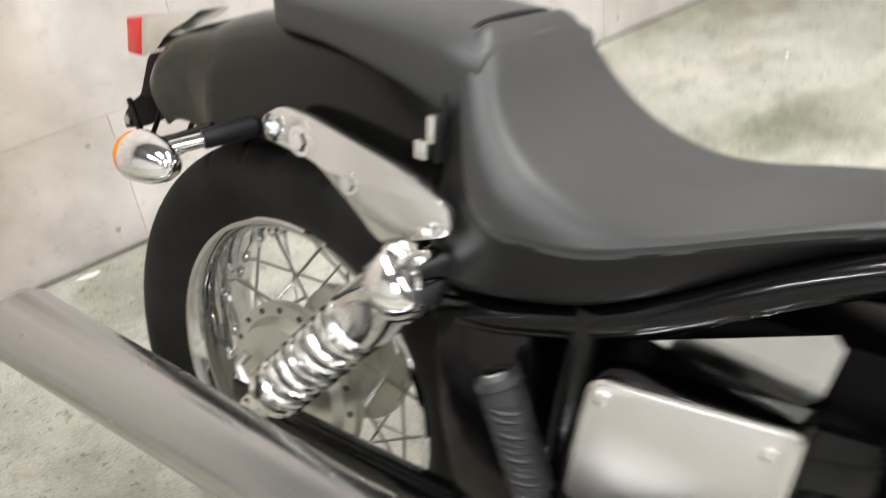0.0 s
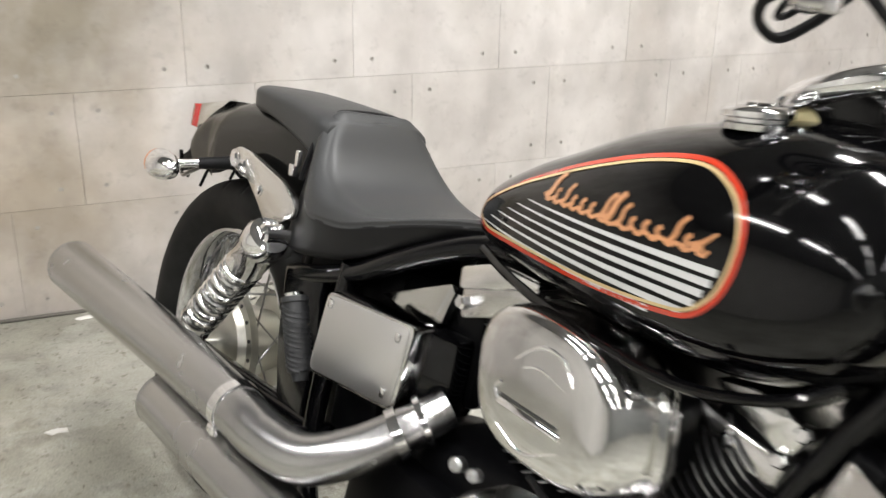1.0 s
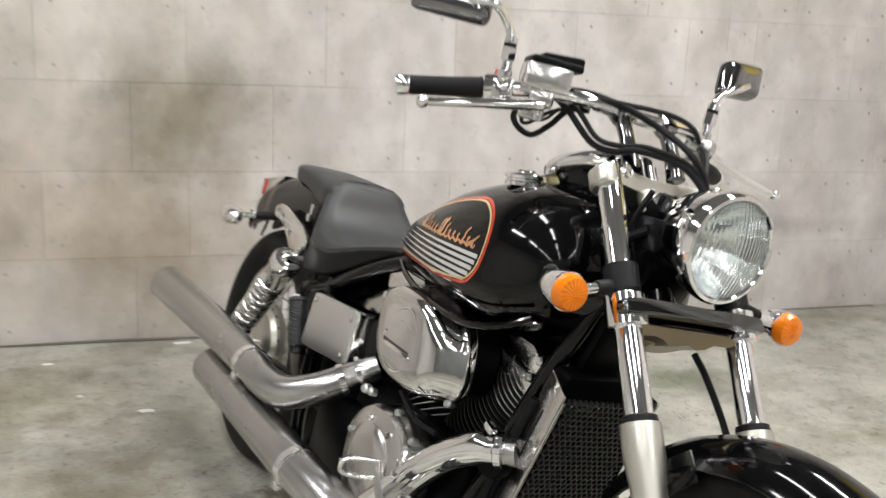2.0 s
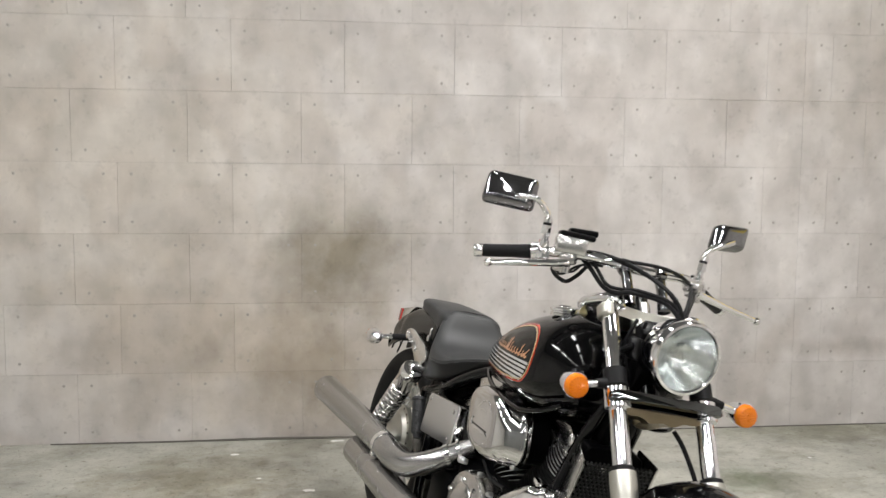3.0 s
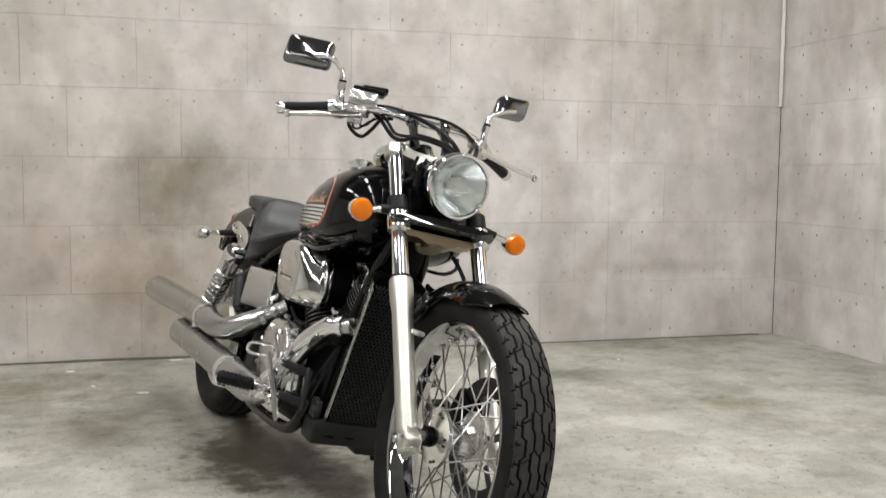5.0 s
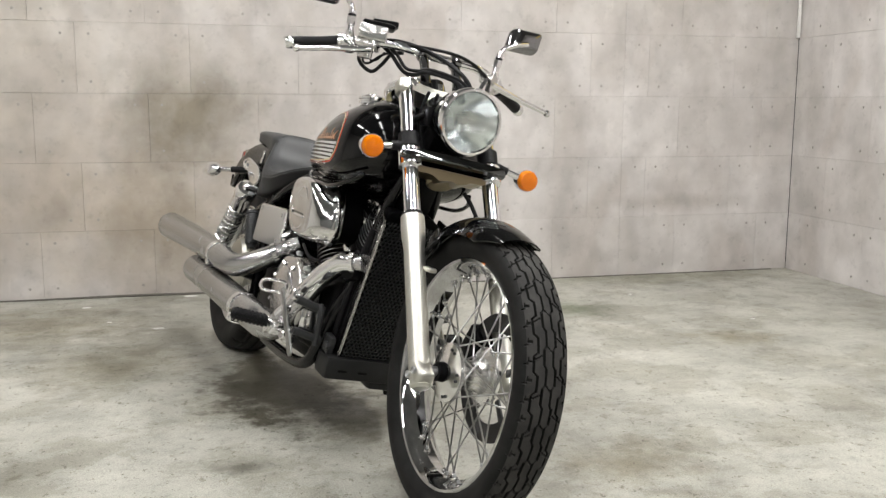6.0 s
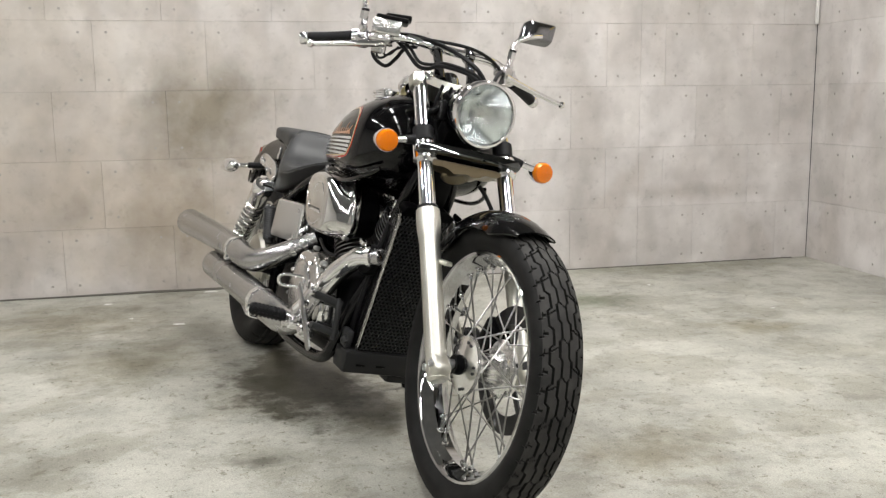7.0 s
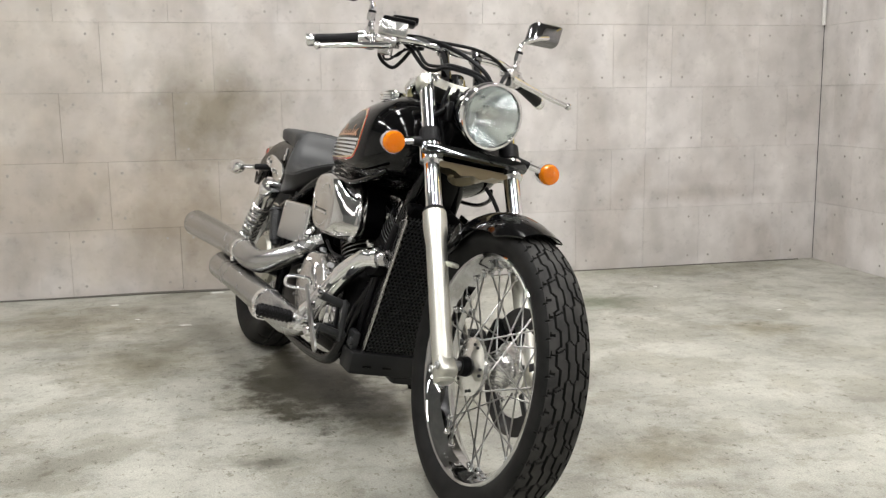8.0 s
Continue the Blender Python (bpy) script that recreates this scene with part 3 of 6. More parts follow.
lathe(bm, [(-0.14, 0.011), (-0.135, 0.016), (-0.122, 0.016), (-0.12, 0.010), (0.14, 0.010)], rear_c, (0, 1, 0), 20)
part("axle", bm, CHROME, rw)
bm = bmesh.new()
tube(bm, [(-0.07, -0.09, 0.36), (-0.075, -0.1, 0.34), (-0.03, -0.105, 0.30)], 0.007, 10)
part("brake_arm", bm, STEEL, rw)

# fork
LEG_Y = 0.113
TOP = V((1.228, 0, 0.982))


def leg(s, side, y=LEG_Y):
    p = TOP + s * V((0.5275, 0, -0.8496))
    return V((p.x, side * y, p.z))


FD = (0.5275, 0, -0.8496)
for side in (-1, 1):
    bm = bmesh.new()
    lathe(bm, [(0.0, 0.012), (0.001, 0.0185), (0.004, 0.0205), (0.405, 0.0205)], leg(0.0, side), FD, 28)
    part("fork_tube", bm, CHROME, bike, "chrome upper fork tube", xf=STEER)
    bm = bmesh.new()
    lathe(bm, [(0.395, 0.022), (0.397, 0.0285), (0.425, 0.0295), (0.45, 0.0285), (0.48, 0.0248), (0.75, 0.0248), (0.785, 0.0245), (0.812, 0.024), (0.818, 0.018)], leg(0.0, side), FD, 32)
    rbox(bm, leg(0.785, side) + V((0.008, 0, 0.004)), (0.056, 0.044, 0.044), 0.012, (0, 32, 0), 3)
    rbox(bm, leg(0.535, side) + V((0.030, -side * 0.020, 0.010)), (0.050, 0.020, 0.011), 0.004)
    sl = part("fork_slider", bm, ALLOY, bike, "cast alloy lower fork leg", xf=STEER)
    for q, r in ((0.79, 0.0085), (0.772, 0.0085)):
        bm = bmesh.new()
        lathe(bm, [(0.0, r), (0.005, r), (0.006, r * 0.7), (0.003, r * 0.55), (0.003, 0.0)], leg(q, side) + V((-0.012 if q > 0.78 else 0.022, side * 0.0225, 0.0)), (0, side, 0), 16)
        part("pinch_bolt", bm, STEEL, sl, xf=STEER)
    bm = bmesh.new()
    lathe(bm, [(0.385, 0.0215), (0.387, 0.025), (0.399, 0.026), (0.4, 0.0215)], leg(0.0, side), FD, 28)
    part("dust_seal", bm, RUBBER, sl, xf=STEER)
    bm = bmesh.new()
    lathe(bm, [(0.165, 0.021), (0.166, 0.0262), (0.205, 0.0262), (0.206, 0.021)], leg(0.0, side), FD, 28)
    part("rubber_collar", bm, RUBBER, bike, xf=STEER)

# upper triple clamp
bm = bmesh.new()
out = fillet([(-LEG_Y - 0.027, 0.026), (-LEG_Y - 0.027, -0.026), (-0.05, -0.056), (0.05, -0.056), (LEG_Y + 0.027, -0.026), (LEG_Y + 0.027, 0.026), (0.05, 0.006), (-0.05, 0.006)], 0.022)
UPV, FWV = V((-0.5275, 0, 0.8496)), V((0.8496, 0, 0.5275))
slab(bm, [V((p.x, p.y)) for p in out], 0.0, 0.030, 0.004, lambda p: leg(0.022, 0) + V((0, p.x, 0)) + FWV * p.z + UPV * (-p.y - 0.015))
tc = part("upper_clamp", bm, ALLOY, bike, "cast alloy top fork clamp", xf=STEER)
for side in (-1, 1):
    bm = bmesh.new()
    lathe(bm, [(0, 0.011), (0.004, 0.011), (0.005, 0.008), (0.002, 0.006), (0.002, 0.0)], leg(0.02, side) + FWV * 0.026 + V((0, -side * 0.012, 0)), FWV, 12)
    part("clamp_bolt", bm, CHROME, tc, xf=STEER)
# lower clamp: black yoke with chrome front cover
bm = bmesh.new()
slab(bm, [V((p.x, p.y)) for p in out], 0.0, 0.034, 0.005, lambda p: leg(0.235, 0) + V((0, p.x, 0)) + FWV * p.z + UPV * (-p.y - 0.017))
lc = part("lower_clamp", bm, PAINT, bike, "black lower fork clamp", xf=STEER)
bm = bmesh.new()
cov = [(-0.146, -0.012), (-0.142, 0.010), (-0.10, 0.008), (0.0, 0.005), (0.10, 0.008), (0.142, 0.010), (0.146, -0.012), (0.08, -0.014), (-0.08, -0.014)]
slab(bm, [V(p) for p in fillet(cov, 0.008)], 0.0, 0.02, 0.004, lambda p: leg(0.235, 0) + V((0, p.x, 0)) + FWV * (0.030 - p.y - 0.9 * (p.x ** 2)) + UPV * p.z)
part("clamp_cover", bm, COVER_CHROME, lc, "dark mirror-plated clamp cover", xf=STEER)
for side in (-1, 1):
    bm = bmesh.new()
    lathe(bm, [(0.212, 0.0215), (0.213, 0.030), (0.258, 0.030), (0.26, 0.0215)], leg(0.0, side), FD, 28)
    part("clamp_ring", bm, CHROME, lc, xf=STEER)
bm = bmesh.new()
tube(bm, [HEAD + AX * -0.03, HEAD + AX * 0.24], 0.03, 24)
part("steering_head", bm, FRAME, bike, "black steering head tube")
for side in (-1, 1):
    bm = bmesh.new()
    lathe(bm, [(0.0, 0.017), (0.018, 0.017), (0.02, 0.0125), (0.032, 0.0125), (0.034, 0.010), (0.046, 0.0095), (0.047, 0.006)], leg(0.040, 0) + V((0, side * 0.048, 0)) + FWV * 0.012, FD, 20)
    part("riser_nut", bm, ALLOY, tc, xf=STEER)
bm = bmesh.new()
tube(bm, [leg(0.0, 0) - FWV * 0.03 + UPV * 0.03, leg(0.0, 0) - FWV * 0.03 - UPV * 0.02], 0.016, 20)
part("stem_nut", bm, CHROME, tc, xf=STEER)
# bracket below the clamp
bm = bmesh.new()
rings = []
for k in range(13):
    y = -0.105 + 0.21 * k / 12
    sag = 0.018 * math.cos(y / 0.105 * math.pi / 2) + 0.004 * math.sin(k * 1.9)
    rings.append([V((1.372, y, 0.772)), V((1.376, y, 0.765 - sag)), V((1.330, y, 0.752 - sag)), V((1.326, y, 0.757 - sag)), V((1.345, y, 0.776))])
skin(bm, rings)
lathe(bm, [(-0.02, 0.02), (-0.012, 0.036), (0.0, 0.040), (0.006, 0.034)], (1.340, -0.01, 0.742), (0.5, 0, -0.85), 24)
part("splitter_bracket", bm, BROWN, lc, "pressed metal bracket coloured by a floor reflection", xf=STEER)
bm = bmesh.new()
tube(bm, [(1.335, 0.060, 0.730), (1.345, 0.085, 0.700), (1.375, 0.105, 0.650), (1.405, 0.114, 0.605)], 0.0055, 10)
part("brake_hose", bm, RUBBER, bike, xf=STEER)

# headlight
LC, LD = V((1.394, 0.010, 0.902)), V((0.995, 0, -0.09)).normalized()
bm = bmesh.new()
lathe(bm, [(-0.135, 0.012), (-0.130, 0.030), (-0.105, 0.058), (-0.06, 0.076), (-0.012, 0.0805), (-0.008, 0.0805), (-0.008, 0.076), (-0.06, 0.07), (-0.1, 0.052), (-0.12, 0.0)], LC, LD, 48)
hl = part("headlight", bm, CHROME, bike, "round chrome headlight with clear glass lens", xf=STEER)
bm = bmesh.new()
lathe(bm, [(-0.016, 0.080), (-0.014, 0.084), (0.0, 0.0845), (0.006, 0.081), (0.007, 0.076), (0.003, 0.073), (-0.004, 0.074)], LC, LD, 56, loop=True)
part("lamp_rim", bm, CHROME, hl, xf=STEER)
bm = bmesh.new()
lathe(bm, [(-0.075, 0.0), (-0.07, 0.022), (-0.05, 0.045), (-0.025, 0.062), (-0.002, 0.0735), (-0.004, 0.0738), (-0.03, 0.064), (-0.055, 0.046), (-0.078, 0.02), (-0.08, 0.0)], LC, LD, 48)
part("reflector", bm, BOWL, hl, "bright reflector bowl", xf=STEER)
bm = bmesh.new()
lathe(bm, [(-0.06, 0.012), (-0.035, 0.012), (-0.028, 0.009), (-0.026, 0.0)], LC, LD, 20)
part("bulb_cap", bm, DULL_CHROME, hl, xf=STEER)
bm = bmesh.new()
prof_o = [(0.004 + 0.016 * (1 - (r / 0.0735) ** 2), r) for r in (0.0735, 0.066, 0.055, 0.042, 0.028, 0.014, 0.0)]
prof_i = [(h - 0.003, r) for h, r in prof_o[::-1]]
lathe(bm, prof_o + prof_i, LC, LD, 56, loop=True)
lens = part("lens", bm, LENS, hl, "clear fluted headlight glass", xf=STEER)
lens.visible_shadow = False
for side in (-1, 1):
    bm = bmesh.new()
    rbox(bm, LC + V((-0.075, side * 0.088, -0.005)), (0.05, 0.012, 0.05), 0.005)
    tube(bm, [LC + V((-0.075, side * 0.09, 0.0)), leg(0.12, side, 0.10)], 0.009, 10)
    part("lamp_bracket", bm, ENGINE, hl, xf=STEER)
bm = bmesh.new()
rbox(bm, (1.255, 0, 0.90), (0.06, 0.12, 0.12), 0.014, (0, 32, 0))
rbox(bm, (1.27, 0.0, 0.83), (0.07, 0.10, 0.10), 0.012, (0, 32, 0))
part("wiring_cover", bm, ENGINE, bike, xf=STEER)
for k in range(7):
    y0 = -0.075 + 0.025 * k
    bm = bmesh.new()
    tube(bm, [(1.30, y0, 0.96), (1.275, y0 * 1.15 + 0.01, 0.90), (1.29, y0 * 0.8, 0.83), (1.27, y0 * 0.5, 0.77)], 0.0045, 8)
    part("wiring_cable", bm, RUBBER, bike, "black wiring cable", xf=STEER)


# turn signals
def signal(name, centre, root, aim, xf):
    c = V(centre)
    bm = bmesh.new()
    lathe(bm, [(-0.058, 0.004), (-0.054, 0.012), (-0.042, 0.0195), (-0.022, 0.0265), (0.0, 0.029), (0.004, 0.029), (0.004, 0.02)], c, aim, 32)
    s = part(name, bm, CHROME, bike, "bullet turn signal with amber lens", xf=xf)
    bm = bmesh.new()
    lathe(bm, [(-0.01, 0.024), (0.004, 0.0275), (0.010, 0.0272), (0.0125, 0.0262), (0.0125, 0.0)], c, aim, 32)
    ax, u, w = basis(aim)
    bm2 = bmesh.new()
    fan = []
    for r0, lift in ((0.0268, 0.012), (0.0235, 0.0185), (0.013, 0.0205), (0.003, 0.0215)):
        fan.append([c + ax * (lift + (0.0007 if k % 2 else 0.0)) + r0 * (math.cos(a) * u + math.sin(a) * w) for k, a in ((k, 2 * math.pi * k / 36) for k in range(36))])
    skin(bm2, fan)
    ls = part("lens", bm, AMBER, s, "amber plastic lens", xf=xf)
    part("lens_face", bm2, AMBER, ls, sharp=12, xf=xf)
    root = V(root)
    d = (root - c)
    bm = bmesh.new()
    tube(bm, [c + d * 0.18, c + d * 0.55], 0.0085, 16)
    part("stalk", bm, CHROME, s, xf=xf)
    bm = bmesh.new()
    tube(bm, [c + d * 0.52, c + d * 1.0], [0.011, 0.012, 0.013], 16)
    part("stalk_boot", bm, RUBBER, s, xf=xf)


for side in (-1, 1):
    signal("front_turn_signal", (1.330 if side < 0 else 1.343, 0.010 + side * 0.219, 0.795), leg(0.195, side), (1, 0, -0.05), STEER)
    signal("rear_turn_signal", (-0.085, side * 0.205, 0.650), (-0.03, side * 0.09, 0.672), (-1, 0, 0), None)

# handlebar
BARX = STEER @ Matrix.Translation((1.17, 0, 1.066)) @ Matrix.Rotation(radians(-0.4), 4, "X") @ Matrix.Translation((-1.17, 0, -1.055))
bm = bmesh.new()
right = [(0.966, -0.364, 1.020), (1.033, -0.246, 1.047), (1.085, -0.192, 1.060), (1.128, -0.125, 1.066), (1.147, -0.06, 1.062), (1.150, 0, 1.060)]
tube(bm, right + [(x, -y, z) for x, y, z in right[-2::-1]], 0.0127, 18, 8)
hb = part("handlebar", bm, CHROME, bike, "wide chrome drag handlebar", xf=BARX)


def mirror(side, base, mc, grow):
    """Stem with hexagon nuts, domed shell and glass."""
    bm = bmesh.new()
    lathe(bm, [(0, 0.010), (0.004, 0.0125), (0.018, 0.0125), (0.020, 0.0095), (0.034, 0.009)], base, (0, 0, 1), 16)
    lathe(bm, [(0.034, 0.0128), (0.055, 0.0128)], base, (0, side * 0.05, 1), 6)
    lathe(bm, [(0.062, 0.0115), (0.072, 0.0115), (0.074, 0.007)], base, (0, side * 0.05, 1), 16)
    tube(bm, [base + V((0, 0, 0.02)), base + V((0, side * 0.002, 0.065)), base + V((-0.004, side * 0.016, 0.092)), base + V((0.0, side * 0.05, 0.112)), mc + V((0.020, -side * 0.008, -0.010))], [0.0085, 0.0085, 0.0075, 0.007, 0.0085], 14)
    stem = part("mirror_stem", bm, CHROME, hb, "chrome mirror stem", xf=BARX)
    bm = bmesh.new()
    lathe(bm, [(0.055, 0.0105), (0.062, 0.0105)], base, (0, side * 0.05, 1), 16)
    part("stem_gasket", bm, RUBBER, stem, xf=BARX)
    turn = Matrix.Rotation(radians(-8 if side > 0 else 24), 3, "Z") @ Matrix.Rotation(radians(20), 3, "Y")
    lean = 0.025 if side > 0 else 0.0
    outl = fillet([((lean - 0.064) * grow, -0.026 * grow), ((lean + 0.052) * grow, -0.044 * grow), ((0.064 - lean / 2) * grow, 0.030 * grow), ((-0.050 - lean / 2) * grow, 0.048 * grow)], 0.016)
    rings = []
    for s, h in ((0.90, -0.002), (0.97, -0.003), (1.0, 0.0), (0.995, 0.008), (0.96, 0.016), (0.88, 0.022), (0.72, 0.027), (0.5, 0.030), (0.25, 0.0315)):
        rings.append([mc + V((h - 0.012, p.x * -side * s, p.y * s)) @ turn for p in outl])
    bm = bmesh.new()
    skin(bm, rings)
    shell = part("mirror_shell", bm, DIM_CHROME, stem, "chrome rectangular mirror", sharp=60, xf=BARX)
    bm = bmesh.new()
    slab(bm, [V((p.x * -side * 0.9, p.y * 0.9)) for p in outl], 0.0, 0.003, 0.0008, lambda p: mc + V((-p.y - 0.0175, p.x, p.z)) @ turn)
    part("mirror_glass", bm, CHROME, shell, xf=BARX)


for side in (-1, 1):
    bm = bmesh.new()
    tube(bm, [(1.208, side * 0.048, 0.985), (1.180, side * 0.048, 1.03), (1.152, side * 0.048, 1.066)], [0.016, 0.0125, 0.014], 20)
    rbox(bm, (1.149, side * 0.048, 1.070), (0.040, 0.032, 0.036), 0.010, (0, 35, 0))
    part("riser", bm, DIM_CHROME, hb, "chrome handlebar riser", xf=STEER)
    p, q = (V((1.033, -0.246, 1.047)), V((0.966, -0.364, 1.020))) if side < 0 else (V((1.030, 0.257, 1.041)), V((0.968, 0.374, 1.008)))
    d = (q - p).normalized()
    bm = bmesh.new()
    lathe(bm, [(0.0, 0.0165), (0.003, 0.0190), (0.009, 0.0175), (0.05, 0.0160), (0.118, 0.0160), (0.121, 0.0150)], p, d, 24)
    gr = part("grip", bm, RUBBER, hb, "black rubber hand grip with chrome ends", xf=BARX)
    bm = bmesh.new()
    lathe(bm, [(0.119, 0.0158), (0.121, 0.0170), (0.139, 0.0170), (0.142, 0.0154), (0.142, 0.0)], p, d, 24)
    part("grip_end", bm, CHROME, gr, xf=BARX)
    bm = bmesh.new()
    tube(bm, [(1.060, side * 0.214, 1.056), (1.036, side * 0.242, 1.048)], 0.0235, 20)
    rbox(bm, (1.054, side * 0.222, 1.047), (0.044, 0.038, 0.050), 0.010, (0, 0, side * 30))
    part("switch_housing", bm, CHROME, hb, "chromed switch housing", xf=BARX)
    bm = bmesh.new()
    rbox(bm, (1.038, side * 0.224, 1.077), (0.014, 0.016, 0.012), 0.003)
    part("switch", bm, RED if side < 0 else PLASTIC, hb, "red kill switch" if side < 0 else "", xf=BARX)
    bm = bmesh.new()
    tip = V((1.068, -0.365, 0.998)) if side < 0 else V((1.112, 0.388, 1.002))
    tube(bm, [(1.122, side * 0.186, 1.038), (1.118, side * 0.21, 1.033), V((1.110, side * 0.25, 1.025)).lerp(tip, 0.25), V((1.105, side * 0.25, 1.024)).lerp(tip, 0.7), tip], [0.010, 0.0095, 0.008, 0.0072, 0.0065], 12)
    bmesh.ops.create_uvsphere(bm, u_segments=14, v_segments=10, radius=0.0105, matrix=Matrix.Translation(tip))
    part("lever", bm, CHROME, hb, "polished alloy hand lever", xf=BARX)
    bm = bmesh.new()
    rbox(bm, (1.108, side * 0.180, 1.050), (0.046, 0.040, 0.028), 0.008, (0, 0, side * 35))
    rbox(bm, (1.102, side * 0.196, 1.026), (0.024, 0.030, 0.026), 0.006, (0, 0, side * 35))
    lathe(bm, [(0, 0.009), (0.034, 0.009), (0.036, 0.006)], (1.118, side * 0.186, 1.014), (0, 0, 1), 14)
    part("lever_clamp", bm, DULL_CHROME, hb, xf=BARX)
mirror(-1, V((1.066, -0.232, 1.062)), V((1.020, -0.330, 1.180)), 1.12)
mirror(1, V((1.070, 0.216, 1.062)), V((1.022, 0.322, 1.200)), 1.02)
# brake fluid reservoir
bm = bmesh.new()
rbox(bm, (1.108, -0.182, 1.082), (0.052, 0.076, 0.040), 0.005, (0, 0, -20))
rs = part("brake_reservoir", bm, BRIGHT, hb, "alloy brake fluid reservoir", xf=BARX)
bm = bmesh.new()
rbox(bm, (1.102, -0.168, 1.107), (0.062, 0.088, 0.014), 0.006, (0, 0, -20))
rbox(bm, (1.085, -0.145, 1.119), (0.05, 0.070, 0.016), 0.005, (4, 0, -20))
part("reservoir_lid", bm, PLASTIC, rs, "black reservoir lid", xf=BARX)
# cables
for pts, r in (([(1.10, -0.185, 1.035), (1.060, -0.192, 1.022), (1.042, -0.172, 1.004), (1.046, -0.142, 0.994), (1.072, -0.128, 1.015), (1.098, -0.115, 1.046), (1.125, -0.095, 1.052)], 0.0052),
               ([(1.095, -0.195, 1.040), (1.066, -0.180, 1.012), (1.060, -0.160, 1.012), (1.080, -0.140, 1.035), (1.11, -0.12, 1.05)], 0.0034),
               ([(1.085, -0.175, 1.045), (1.075, -0.165, 1.020), (1.088, -0.150, 1.022), (1.104, -0.138, 1.044)], 0.0028),
               ([(1.09, -0.14, 1.060), (1.112, -0.120, 1.040), (1.150, -0.094, 1.002), (1.190, -0.077, 0.995), (1.232, -0.060, 1.004), (1.250, 0.020, 0.996), (1.272, 0.062, 0.955), (1.27, 0.075, 0.90)], 0.0055),
               ([(1.10, -0.13, 1.062), (1.126, -0.112, 1.044), (1.166, -0.096, 1.010), (1.200, -0.074, 1.006), (1.238, -0.048, 1.012), (1.252, 0.034, 1.000), (1.268, 0.070, 0.955)], 0.0045),
               ([(1.085, -0.185, 1.066), (1.13, -0.115, 1.078), (1.175, -0.045, 1.066), (1.225, 0.020, 1.034), (1.258, 0.055, 0.995), (1.27, 0.08, 0.93)], 0.0050),
               ([(1.09, -0.18, 1.062), (1.138, -0.10, 1.074), (1.185, -0.03, 1.058), (1.238, 0.030, 1.022), (1.262, 0.065, 0.975)], 0.0042),
               ([(1.10, 0.18, 1.05), (1.15, 0.150, 1.036), (1.20, 0.115, 1.005), (1.235, 0.085, 0.95), (1.25, 0.06, 0.90)], 0.0055),
               ([(1.09, 0.195, 1.05), (1.14, 0.165, 1.018), (1.19, 0.125, 0.985), (1.23, 0.09, 0.94), (1.24, 0.07, 0.90)], 0.005),
               ([(1.12, -0.13, 1.070), (1.165, -0.06, 1.074), (1.175, 0.03, 1.078), (1.16, 0.10, 1.070), (1.11, 0.17, 1.055)], 0.0045)):
    bm = bmesh.new()
    tube(bm, pts, r, 10, 8)
    part("cable", bm, RUBBER, hb, "black rubber-sheathed control cable", xf=BARX)
# tank-mounted instrument
SC, SD = V((1.072, 0, 0.972)), V((-0.36, 0, 0.93)).normalized()
bm = bmesh.new()
lathe(bm, [(-0.012, 0.066), (-0.014, 0.080), (-0.006, 0.087), (0.002, 0.088), (0.010, 0.083), (0.014, 0.074), (0.012, 0.066), (0.002, 0.064)], SC, SD, 48, loop=True)
sp = part("speedometer", bm, CHROME, bike, "round chrome speedometer on the tank")
bm = bmesh.new()
lathe(bm, [(-0.085, 0.030), (-0.065, 0.052), (-0.035, 0.064), (-0.010, 0.070), (0.0, 0.068)], SC, SD, 44)
part("bowl", bm, PAINT, sp, "glossy black instrument bowl")
bm = bmesh.new()
lathe(bm, [(0.001, 0.0), (0.001, 0.065), (0.004, 0.065), (0.004, 0.0)], SC, SD, 44)
part("dial", bm, PLASTIC, sp)
bm = bmesh.new()
lathe(bm, [(0.010, 0.066), (0.013, 0.062), (0.019, 0.044), (0.022, 0.022), (0.023, 0.0), (0.020, 0.0), (0.019, 0.022), (0.016, 0.044), (0.010, 0.062)], SC, SD, 44, caps=False)
part("dial_glass", bm, GLASS, sp).visible_shadow = False
bm = bmesh.new()
rbox(bm, (1.052, -0.062, 0.934), (0.034, 0.010, 0.034), 0.008, (0, 0, 12), 3)
part("tag", bm, CREAM, sp, "cream plastic tag")

# front fender
fender_c = front_c + V((-0.012, -0.004, 0.002))
bm = bmesh.new()
rings = []
for k in range(25):
    a = radians(66 + (150 - 66) * k / 24)
    grow = min(1.0, 0.30 + 0.9 * (k / 5)) if k < 5 else 1.0
    w = 0.072 * (0.55 + 0.45 * grow) - 0.006 * max(0, (k - 18) / 6)
    R = 0.352 + 0.010 * (k / 24)
    outer, inner = [], []
    for j in range(13):
        b = -1 + 2 * j / 12
        y = w * math.sin(b * 1.25) / math.sin(1.25)
        drop = 0.050 * grow * (1 - math.cos(b * 1.25)) / (1 - math.cos(1.25))
        rr = R - drop
        outer.append(fender_c + V((rr * math.cos(a), y, rr * math.sin(a))))
        inner.append(fender_c + V(((rr - 0.003) * math.cos(a), y * 0.965, (rr - 0.003) * math.sin(a))))
    rings.append(outer + inner[::-1])
skin(bm, rings)
ff = part("front_fender", bm, PAINT, bike, "glossy black short front fender", xf=STEER)
